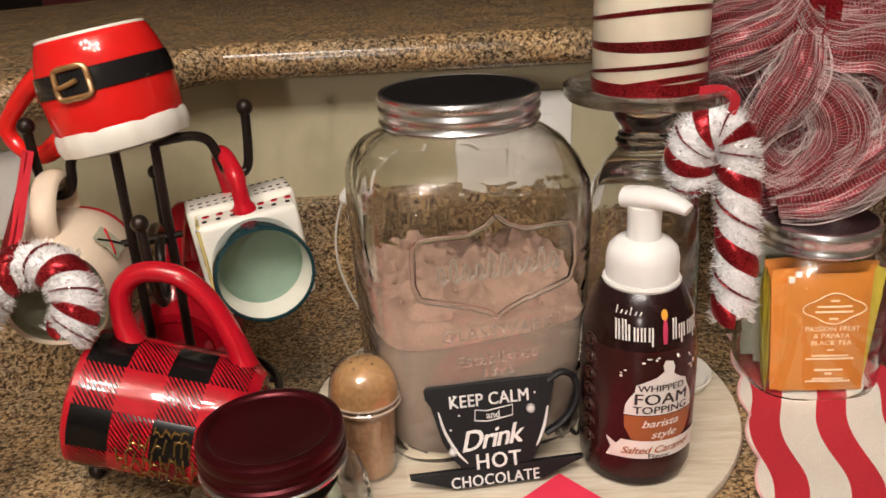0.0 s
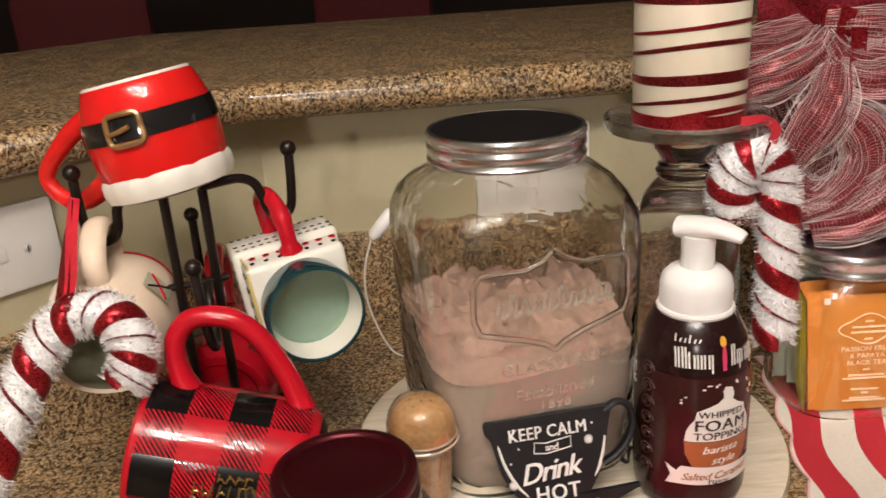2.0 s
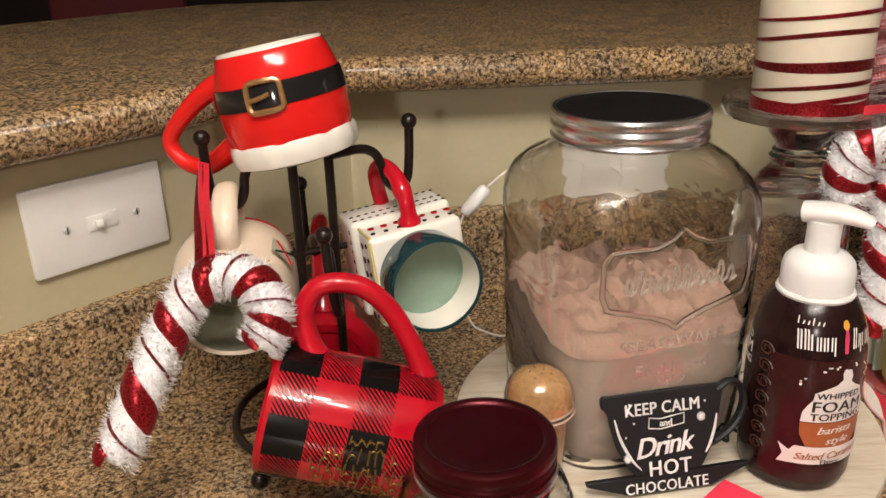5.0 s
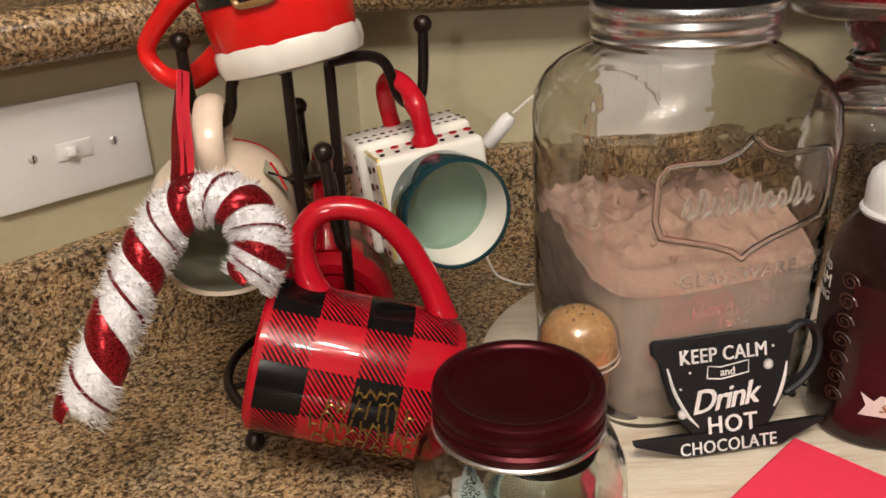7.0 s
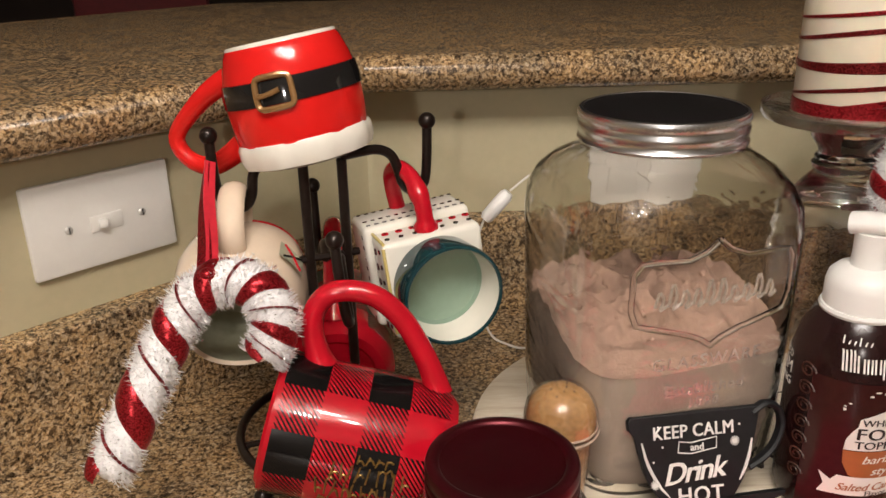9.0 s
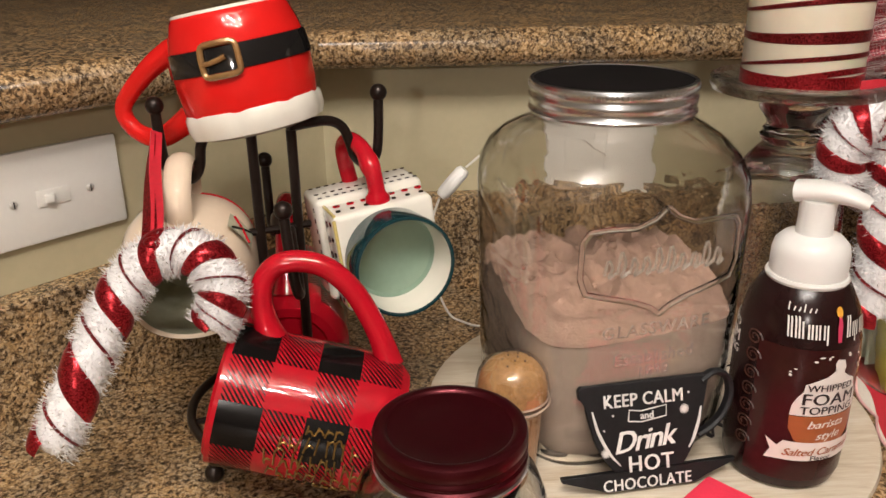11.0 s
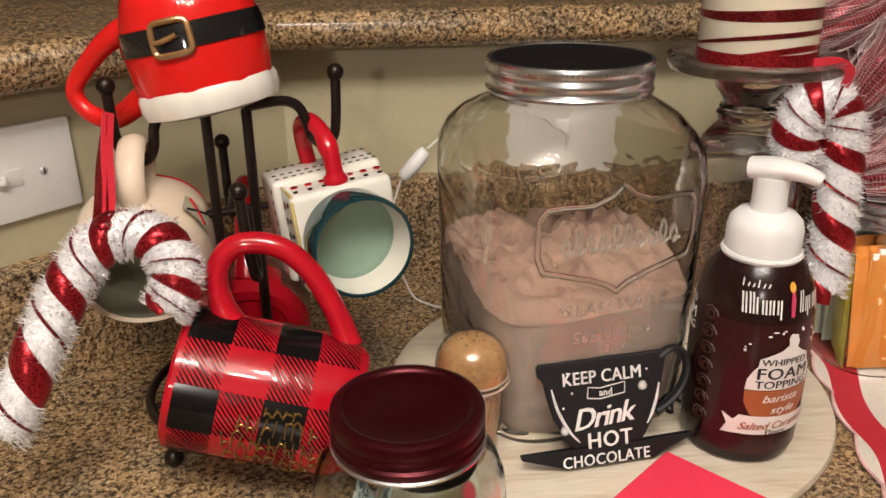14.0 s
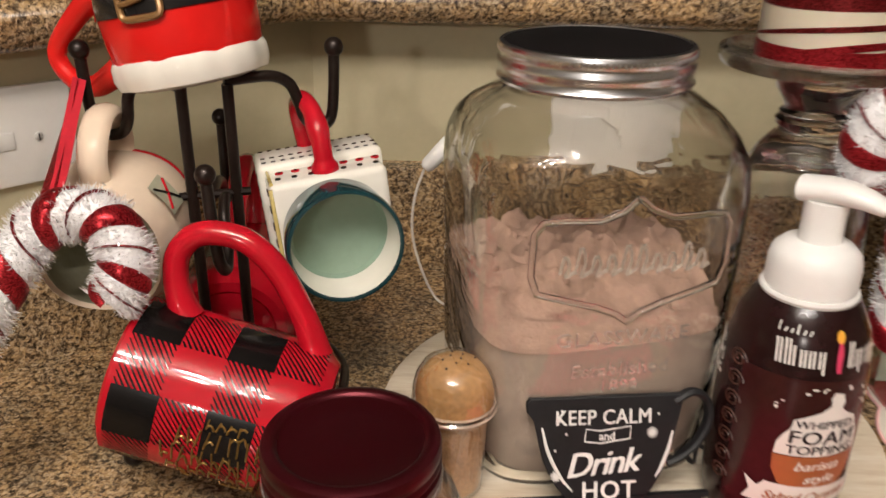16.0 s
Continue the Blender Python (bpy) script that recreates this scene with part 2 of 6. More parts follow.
CREAM_GLAZE = plain("cream peach glaze", (0.78, 0.64, 0.49), 0.058, vary=0.08, coat=0.0, grain=25)
BLACK_GLAZE = plain("black glaze", (0.012, 0.011, 0.011), 0.058, vary=0.2, coat=0.0)
BRONZE = plain("bronze glaze", (0.30, 0.16, 0.06), 0.25, 0.35, vary=0.25, coat=0.5)
TEAL = plain("dark teal glaze", (0.008, 0.036, 0.042), 0.058, vary=0.15, coat=0.0)
MINT = plain("pale green glaze", (0.22, 0.31, 0.235), 0.058, vary=0.06, coat=0.0)
GREY_GLAZE = plain("grey green glaze", (0.48, 0.48, 0.35), 0.058, vary=0.1, coat=0.0)
BLACK_PRINT = plain("black fired print", (0.006, 0.005, 0.005), 0.16, vary=0.2, spec=0.25)
GOLD = plain("gold print", (0.30, 0.18, 0.05), 0.3, 0.7, vary=0.2)
STEEL = plain("bright tin", (0.84, 0.86, 0.89), 0.26, 1.0, vary=0.06, grain=80)
LID_BLACK = plain("black chalk lid", (0.008, 0.007, 0.007), 0.6, vary=0.2, spec=0.15)
LID_RED = plain("burgundy lacquered tin", (0.065, 0.004, 0.008), 0.32, 0.7, vary=0.08)
CLEAR_GLASS = thin_glass("clear raised glass", (0.96, 0.95, 0.93), 1.5, bend=0.5, blur=0.0, gain=2.2, rough=0.05)
PRESSED_GLASS = thin_glass("pressed stand glass", (0.97, 0.97, 0.975), 1.55, 0.25, 0.03, 0.4, 0.0, 1.7, 45.0)
PLASTIC_CLEAR = thin_glass("clear plastic", (0.95, 0.94, 0.93), 1.5, 0.06, 0.025, gain=1.8)
def solid_glass(name, tint, wave, scale, stretch=1.5):
    """Clear blown glass with a softly uneven surface."""
    m = plain(name, tint, 0.0, vary=0.0, transmission=1.0, ior=1.47)
    t, p = m.node_tree, m.node_tree.nodes["Principled BSDF"]
    n = node(t, "ShaderNodeTexNoise", Scale=scale, Detail=2.0, Distortion=0.4)
    t.links.new(coords(t, (1.0, 1.0, stretch)), n.inputs["Vector"])
    bump(t, p, n.outputs["Fac"], wave, 0.010)
    return m


JAR_GLASS = solid_glass("blown jar glass", (0.87, 0.855, 0.825), 0.24, 17.0, 2.0)
SMALL_GLASS = solid_glass("small jar blown glass", (0.90, 0.90, 0.885), 0.06, 30.0)
RAISED = plain("raised frosted glass edge", (0.60, 0.53, 0.45), 0.16, vary=0.08, grain=200, transmission=0.72, ior=1.47)
STAND_GLASS = solid_glass("pressed pedestal glass", (0.965, 0.962, 0.962), 0.05, 50.0)
COCOA = plain("cocoa powder", (0.255, 0.195, 0.152), 0.95, vary=0.14, grain=90, bumps=0.6)
COCOA_LUMP = plain("lumpy cocoa", (0.29, 0.185, 0.138), 0.95, vary=0.25, grain=140, bumps=0.9)
SIGN = plain("black painted wood", (0.010, 0.010, 0.011), 0.55, vary=0.3, grain=70, bumps=0.2, spec=0.3)
CHALK = plain("white chalk print", (0.78, 0.77, 0.74), 0.8, vary=0.15, grain=300)
NAPKIN = plain("red paper", (0.84, 0.035, 0.085), 0.75, vary=0.05, grain=200, bumps=0.25)
WHITE_PLASTIC = plain("white pump plastic", (0.84, 0.83, 0.80), 0.35, vary=0.02)
BOTTLE = plain("dark brown bottle sleeve", (0.018, 0.006, 0.006), 0.20, vary=0.3, grain=30, spec=0.35)
MAROON = plain("maroon bottle label", (0.034, 0.007, 0.007), 0.20, vary=0.15, spec=0.35)
LABEL_WHITE = plain("white label ink", (0.80, 0.77, 0.72), 0.3, vary=0.03)
LABEL_BROWN = plain("caramel label ink", (0.36, 0.11, 0.035), 0.3, vary=0.08)
INK = plain("black ink", (0.02, 0.015, 0.015), 0.4)
WAX = plain("ivory wax", (0.78, 0.70, 0.55), 0.42, vary=0.05, grain=30)
WAX.node_tree.nodes["Principled BSDF"].inputs["Subsurface Weight"].default_value = 0.15
WAX.node_tree.nodes["Principled BSDF"].inputs["Subsurface Scale"].default_value = 0.01
RED_GLITTER = glitter("red glitter", (0.36, 0.007, 0.014))
DARK_GLITTER = glitter("dark red glitter", (0.22, 0.008, 0.010))
def tinsel_material():
    """Thin white plastic film: light passes into it and it glints."""
    m, t, p, out = material("white tinsel film")
    p.inputs["Base Color"].default_value = (0.98, 0.975, 0.975, 1)
    p.inputs["Roughness"].default_value = 0.25
    tl = node(t, "ShaderNodeBsdfTranslucent", Color=(0.98, 0.975, 0.975, 1))
    mx = t.nodes.new("ShaderNodeMixShader")
    mx.inputs[0].default_value = 0.5
    t.links.new(p.outputs[0], mx.inputs[1])
    t.links.new(tl.outputs[0], mx.inputs[2])
    t.links.new(mx.outputs[0], out.inputs["Surface"])
    return m


TINSEL = tinsel_material()
SILVER_FILM = plain("silver film", (0.92, 0.91, 0.92), 0.22, 1.0, vary=0.03)
CANE_CORE = plain("white cane core", (0.96, 0.95, 0.95), 0.7, vary=0.06, grain=200, bumps=0.5)
CINNAMON = plain("cinnamon sugar", (0.52, 0.29, 0.14), 0.9, vary=0.4, grain=160, bumps=0.8)
CORK = plain("pale orange powder", (0.56, 0.32, 0.13), 0.85, vary=0.30, grain=110, bumps=0.5)
CORD = plain("white cable", (0.78, 0.75, 0.68), 0.45, vary=0.05)


def wood_material():
    m, t, p, _ = material("whitewashed board wood")
    v = coords(t, (3.0, 34.0, 10.0))
    n = node(t, "ShaderNodeTexNoise", Scale=4.0, Detail=6.0, Distortion=0.6)
    f = node(t, "ShaderNodeTexNoise", Scale=22.0, Detail=3.0)
    t.links.new(v, n.inputs["Vector"])
    t.links.new(v, f.inputs["Vector"])
    a = ramp(t, n.outputs["Fac"], [(0.30, (0.46, 0.35, 0.23)), (0.5, (0.66, 0.57, 0.43)), (0.72, (0.74, 0.68, 0.56))])
    b = ramp(t, f.outputs["Fac"], [(0.35, (0.55, 0.44, 0.31)), (0.6, (0.76, 0.70, 0.58))])
    t.links.new(mix(t, 0.3, a, b), p.inputs["Base Color"])
    p.inputs["Roughness"].default_value = 0.45
    bump(t, p, f.outputs["Fac"], 0.1, 0.001)
    return m


BOARD = wood_material()

def shell(profile, thick):
    """A profile that starts on the axis, closed into a wall of this thickness."""
    foot = profile[0][1]
    inner = [(r - thick, max(z, foot + thick)) for r, z in profile if r > 2 * thick]
    inner = [inner[0]] + [q for p, q in zip(inner, inner[1:]) if (p[0] - q[0]) ** 2 + (p[1] - q[1]) ** 2 > 1e-7]
    return profile + inner[::-1] + [(0, foot + thick)]


def clear(ob):
    """Glass that lets the lamps' light in."""
    ob.visible_shadow = False
    return ob


# ---- the setting ----
S = math.sqrt(0.5)
LEFT_N, BACK_N = Vector((-S, S, 0)), Vector((0, 1, 0))


def corner_line(dist_left, y_back, reach=1.15):
    """Left end, corner and right end of a line parallel to the two walls."""
    x = y_back - dist_left / S
    return [Vector((x - reach * S, y_back - reach * S, 0)), Vector((x, y_back, 0)), Vector((1.4, y_back, 0))]


def swept(dist_left, y_back, section, reach=1.15):
    """Sweeps a section of (inward, z) pairs along the line of the walls, mitred at the corner."""
    bm = bmesh.new()
    line = corner_line(dist_left, y_back, reach)
    inward = [LEFT_N, (LEFT_N + BACK_N) / (1 + LEFT_N.dot(BACK_N)), BACK_N]
    rows = [[bm.verts.new(q + n * d + Vector((0, 0, z))) for d, z in section] for q, n in zip(line, inward)]
    k = len(section)
    for a, b in zip(rows, rows[1:]):
        for i in range(k):
            j = (i + 1) % k
            bm.faces.new((a[i], b[i], b[j], a[j]))
    bm.faces.new(rows[0])
    bm.faces.new(rows[-1][::-1])
    return bm


def bullnose(z0, z1, deep, r):
    pts = [(deep, z0)]
    for i in range(7):
        a = -math.pi / 2 - i * math.pi / 2 / 6
        pts.append((r + r * math.cos(a), z0 + r + r * math.sin(a)))
    for i in range(7):
        a = math.pi - i * math.pi / 2 / 6
        pts.append((r + r * math.cos(a), z1 - r + r * math.sin(a)))
    pts.append((deep, z1))
    return pts


wall = part("wall_back", swept(0.7453, 0.85, [(0, -0.91), (0.12, -0.91), (0.12, 0.2375), (0, 0.2375)]), PAINT, smooth=False)
tagged(wall, "olive beige painted half wall under the bar ledge", "wall", kind="structure")
ob = part("backsplash", swept(0.7213, 0.826, [(0.0238, 0.0005), (0.0238, 0.102), (0.002, 0.102), (0, 0.1), (0, 0.0005)]), GRANITE, smooth=False)
tagged(ob, "low brown speckled granite backsplash strip", "backsplash", kind="structure")
ob = part("bar_ledge", swept(0.70, 0.792, bullnose(0.238, 0.2735, 0.667, 0.0165)), GRANITE_LEDGE)
tagged(ob, "raised speckled granite bar ledge with rounded edge", "ledge", kind="structure")
x0 = 0.85 - 0.7453 / S
counter = part("countertop", prism([(x0, 0.85), (x0 - 1.15 * S, 0.85 - 1.15 * S), (-0.72, -0.25), (-0.30, 0.17), (1.4, 0.17), (1.4, 0.85)], -0.04, 0.0), GRANITE, smooth=False)
tagged(counter, "brown speckled polished granite countertop", "countertop", kind="structure")
ob = part("base_cabinet", prism([(x0, 0.85), (x0 - 1.1 * S, 0.85 - 1.1 * S), (-0.74, -0.18), (-0.31, 0.22), (1.38, 0.22), (1.38, 0.85)], -0.91, -0.0402), CABINET, smooth=False)
tagged(ob, "stained wooden base cabinet under the countertop", "cabinet", kind="structure")
for name, lo, hi, mat, label in (
        ("floor", (-4, -4, -1.0), (4, 5, -0.91), FLOOR, "dark wooden room floor"),
        ("ceiling", (-4, -4, 1.5), (4, 5, 1.6), CEIL, "plain pale ceiling"),
        ("wall_south", (-4, -4.1, -0.91), (4, -4, 1.5), KITCHEN_PAINT, "dim painted room wall"),
        # the far wall's darkness is painted in, not its own paint
        ("wall_north", (-4, 5, -0.91), (4, 5.1, 1.5), ROOM_SHADE, "far room wall with the room's darkness put into its colour"),
        ("wall_west", (-4.1, -4, -0.91), (-4, 5, 1.5), KITCHEN_PAINT, "dim painted room wall"),
        ("wall_east", (4, -4, -0.91), (4.1, 5, 1.5), KITCHEN_PAINT, "dim painted room wall")):
    tagged(part(name, box(lo, hi), mat, smooth=False), label, name.split("_")[0], kind="structure")


# ---- wall plates ----
def cyl(centre, axis, r, length, seg=16, bm=None, hint=(0.3, 0.2, 0.9)):
    m = basis(centre, axis, hint)
    bm = bm or bmesh.new()
    bmesh.ops.create_cone(bm, cap_ends=True, segments=seg, radius1=r, radius2=r, depth=length, matrix=m)
    return bm


def wall_plate_at(centre, normal, wide, high):
    """A pose on a wall: x along it, y up, z out of it."""
    n = Vector(normal).normalized()
    up = Vector((0, 0, 1))
    x = up.cross(n)
    return Matrix.Translation(Vector(centre)) @ Matrix((x, up, n)).transposed().to_4x4()


m = wall_plate_at((-0.4015, 0.6525, 0.1715), (S, -S, 0), 0.12, 0.072)
sw = thing("light_switch", "white plastic toggle light switch plate mounted sideways on the wall", "light switch", m)
part("plate", box((-0.0605, -0.0350, 0), (0.0575, 0.0390, 0.006), 0.0025), PLATE, sw)
part("toggle_surround", box((-0.013, -0.0065, 0.006), (0.013, 0.0065, 0.0072), 0.0006), PLATE, sw)
bm = box((-0.0065, -0.0032, 0.0072), (0.0005, 0.0032, 0.0140), 0.0012)
bmesh.ops.rotate(bm, verts=bm.verts, cent=(0, 0, 0.007), matrix=Matrix.Rotation(radians(-18), 3, "Y"))
part("toggle", bm, PLATE, sw)
for sx in (-0.030, 0.030):
    bm = lathe([(0, 0.0076), (0.002, 0.0074), (0.0033, 0.0060)], 16)
    bmesh.ops.translate(bm, verts=bm.verts, vec=(sx, 0, 0))
    screw = part("screw", bm, SCREW, sw)
    part("slot", box((sx - 0.0004, -0.0026, 0.0072), (sx + 0.0004, 0.0026, 0.0079)), INK, screw, "dark slot")
m = wall_plate_at((0.080, 0.85, 0.1480), (0, -1, 0), 0.122, 0.115)
outlet = thing("wall_plate", "white two-gang plastic wall plate on the back wall", "wall plate", m)
part("plate", box((-0.061, -0.0575, 0), (0.061, 0.0575, 0.006), 0.0025), PLATE, outlet)
for cx in (-0.023, 0.023):
    part("rocker", box((cx - 0.0165, -0.0335, 0.006), (cx + 0.0165, 0.0335, 0.0080), 0.0012), PLATE, outlet)

# ---- ceiling lamps ----
fixture = thing("ceiling_light", "warm ceiling light with nine small bulbs", "ceiling light", pose(-0.15, -0.45, 1.5))
part("canopy", lathe([(0, -0.03), (0.10, -0.028), (0.12, -0.01), (0.12, 0)], 32), STEEL, fixture)
for where in BULBS:
    d = Vector(where) - Vector((-0.15, -0.45, 1.5))
    arm = part("arm", tube(smooth_path([(0, 0, -0.02), (d.x * 0.6, d.y * 0.6, -0.035), (d.x, d.y, -0.06), (d.x, d.y, d.z + 0.045)], 12), 0.006), STEEL, fixture)
    part("socket", lathe([(0, 0), (0.018, 0), (0.02, 0.02), (0.008, 0.024)], 16), STEEL, arm).location = (d.x, d.y, d.z + 0.03)
# unseen cord and cap, added to carry the stand-in front light
front_lamp = thing("added_front_lamp", "added unseen lamp for the low light from the camera's side", "lamp", pose(BACK_LAMP[0], BACK_LAMP[1], 1.5))
part("cord", tube([(0, 0, 0), (0, 0, -0.3), (0, 0, -0.56)], 0.004), INK, front_lamp)
part("cap", lathe([(0, -0.55), (0.04, -0.555), (0.045, -0.575), (0.01, -0.578)], 20), STEEL, front_lamp)

# ---- mug tree ----
tree = thing("mug_tree", "black wire mug tree with ball-tipped hooks on the countertop", "mug rack")
P1, P2 = Vector((-0.226, 0.563, 0)), Vector((-0.201, 0.573, 0))
MID = (P1 + P2) / 2
for q in (P1, P2):
    part("post", tube([q + Vector((0, 0, z)) for z in (0.03, 0.12, 0.2, 0.2365)], 0.0036, 12), BLACK_IRON, tree)
part("base_ring", tube([MID + Vector((0.076 * math.cos(a), 0.076 * math.sin(a), 0.030)) for a in (2 * math.pi * i / 48 for i in range(49))], 0.0034, 10), BLACK_IRON, tree)
for a in (0.35, 1.95, 3.5, 5.05):
    d = Vector((math.cos(a), math.sin(a), 0))
    part("spoke", tube([MID + d * 0.002 + Vector((0, 0, 0.030)), MID + d * 0.04 + Vector((0, 0, 0.030)), MID + d * 0.076 + Vector((0, 0, 0.030))], 0.0024, 8), BLACK_IRON, tree)
for a in (0.9, 2.3, 3.95, 5.5):
    d = Vector((math.cos(a), math.sin(a), 0)) * 0.076
    foot = part("foot", tube([MID + d + Vector((0, 0, 0.031)), MID + d + Vector((0, 0, 0.02)), MID + d + Vector((0, 0, 0.01))], 0.0034, 10), BLACK_IRON, tree)
    part("foot_ball", ball(MID + d + Vector((0, 0, 0.0068)), 0.0068), BLACK_IRON, foot)
part("cross_bar", tube([P1 + Vector((-0.012, -0.004, 0.168)), MID + Vector((0, 0, 0.168)), P2 + Vector((0.008, 0.003, 0.168))], 0.0028, 8), BLACK_IRON, tree)


def hook(points, tip, r=0.0036):
    arm = part("hook", tube(smooth_path(points + [tip], 40), r, 12), BLACK_IRON, tree)
    part("ball_tip", ball(Vector(tip) + Vector((0, 0, 0.002)), 0.0062), BLACK_IRON, arm)


hook([(-0.203, 0.573, 0.238), (-0.190, 0.580, 0.239), (-0.177, 0.588, 0.2385), (-0.168, 0.593, 0.233), (-0.1635, 0.595, 0.222), (-0.160, 0.597, 0.210), (-0.153, 0.601, 0.2035), (-0.1455, 0.606, 0.208), (-0.143, 0.607, 0.225)], (-0.142, 0.608, 0.2515))
hook([(-0.226, 0.563, 0.236), (-0.240, 0.565, 0.240), (-0.253, 0.568, 0.238), (-0.261, 0.570, 0.228), (-0.2635, 0.571, 0.214), (-0.269, 0.573, 0.205), (-0.279, 0.575, 0.203), (-0.287, 0.577, 0.210), (-0.2895, 0.577, 0.228)], (-0.290, 0.577, 0.252))
hook([(-0.206, 0.568, 0.166), (-0.205, 0.560, 0.168), (-0.203, 0.549, 0.160), (-0.200, 0.540, 0.142), (-0.198, 0.528, 0.135), (-0.199, 0.520, 0.145), (-0.202, 0.523, 0.168)], (-0.204, 0.526, 0.193))
hook([(-0.216, 0.570, 0.166), (-0.219, 0.590, 0.168), (-0.223, 0.612, 0.160), (-0.227, 0.628, 0.146), (-0.230, 0.642, 0.139), (-0.233, 0.652, 0.147), (-0.234, 0.657, 0.168)], (-0.2345, 0.659, 0.1906))


def curved_patch(radius, a0, a1, z0, z1, na=10, nz=2, lift=0.0006, bm=None):
    """A thin raised patch on a turned body; radius(z)."""
    bm = bm or bmesh.new()
    grid = [[bm.verts.new(((radius(z) + lift) * math.cos(a), (radius(z) + lift) * math.sin(a), z)) for a in np.linspace(a0, a1, na)] for z in np.linspace(z0, z1, nz)]
    for p, q in zip(grid, grid[1:]):
        for i in range(na - 1):
            bm.faces.new((p[i], p[i + 1], q[i + 1], q[i]))
    return bm


def profile_radius(profile):
    zs, rs = [z for r, z in profile], [r for r, z in profile]
    return lambda z: float(np.interp(z, zs, rs))


# ---- red belted mug on top of the tree ----
santa = thing("belted_mug", "glossy red mug with black belt, bronze buckle and white trim", "mug", pose(-0.2240, 0.588, 0.2350, -4, -10.5, 0))
outer = [(0.0445, 0.014), (0.0462, 0.028), (0.0468, 0.042), (0.0460, 0.054), (0.0435, 0.066), (0.0400, 0.0765), (0.0380, 0.0800)]
rad = profile_radius(outer)
part("cup", lathe([(0, 0.004), (0.036, 0.004), (0.042, 0.008)] + outer + [(0.0366, 0.0810), (0.0354, 0.0790), (0.0360, 0.075), (0.0385, 0.065), (0.0405, 0.05), (0.0415, 0.035), (0.0405, 0.016), (0, 0.012)], 56), RED_GLAZE, santa)
part("rim", lathe([(0.0380, 0.0793), (0.0378, 0.0810), (0.0368, 0.0820), (0.0356, 0.0813), (0.0352, 0.0785), (0.0368, 0.0790)], 56, closed=True), WHITE_GLAZE, santa, "white glazed rim")
part("inside", lathe([(0.0353, 0.0787), (0.0358, 0.075), (0.0383, 0.065), (0.0403, 0.05), (0.0412, 0.035), (0.0402, 0.0165), (0, 0.0125)], 48), WHITE_GLAZE, santa, "white glazed inside")
bm = lathe([(0, 0.0), (0.038, 0.0), (0.0448, 0.0022), (0.0468, 0.008), (0.0466, 0.0155), (0.0450, 0.0185), (0.0440, 0.0185)], 72, shape=lambda a, r, z: r + (0.0005 * math.sin(9 * a) + 0.0003 * math.sin(17 * a + 1)) * (r > 0.044))
part("fur_trim", bm, WHITE_GLAZE, santa, "wavy white glazed trim")
part("belt", lathe([(0.0455, 0.0430), (0.0478, 0.0438), (0.0472, 0.0515), (0.0460, 0.0588), (0.0440, 0.0596)], 56), BLACK_GLAZE, santa, "black glazed belt")
A = radians(-94)
bm = bmesh.new()
ring = []
for i in range(40):
    f = 2 * math.pi * i / 40
    u, v = math.cos(f), math.sin(f)
    k = (abs(u) ** 6 + abs(v) ** 6) ** (-1 / 6)
    ring.append((0.0115 * u * k, 0.0100 * v * k))
pts = [Vector(((rad(0.0515 + v) + 0.0022) * math.cos(A + u / 0.0465), (rad(0.0515 + v) + 0.0022) * math.sin(A + u / 0.0465), 0.0515 + v)) for u, v in ring]
buckle = part("buckle", tube(pts + [pts[0]], 0.0021, 8, bm=bm, ends=False), BRONZE, santa, "bronze glazed buckle")
pr = [Vector((0.0492 * math.cos(A + u / 0.0465), 0.0492 * math.sin(A + u / 0.0465), 0.0515 + v)) for u, v in [(-0.0105, -0.0015), (-0.006, -0.0012), (-0.001, -0.0002), (0.004, 0.0012)]]
part("prong", tube(pr, 0.0018, 8), BRONZE, buckle)
hd = Vector((math.cos(radians(166)), math.sin(radians(166)), 0))
part("handle", tube(smooth_path([hd * 0.036 + Vector((0, 0, 0.064)), hd * 0.052 + Vector((0, 0, 0.060)), hd * 0.073 + Vector((0, 0, 0.050)), hd * 0.097 + Vector((0, 0, 0.031)), hd * 0.094 + Vector((0, 0, 0.014)), hd * 0.078 + Vector((0, 0, 0.005)), hd * 0.060 + Vector((0, 0, 0.010)), hd * 0.041 + Vector((0, 0, 0.020))], 40), lambda s: 0.0074 + 0.0014 * math.cos(s * 2 * math.pi) , 14), RED_GLAZE, santa)


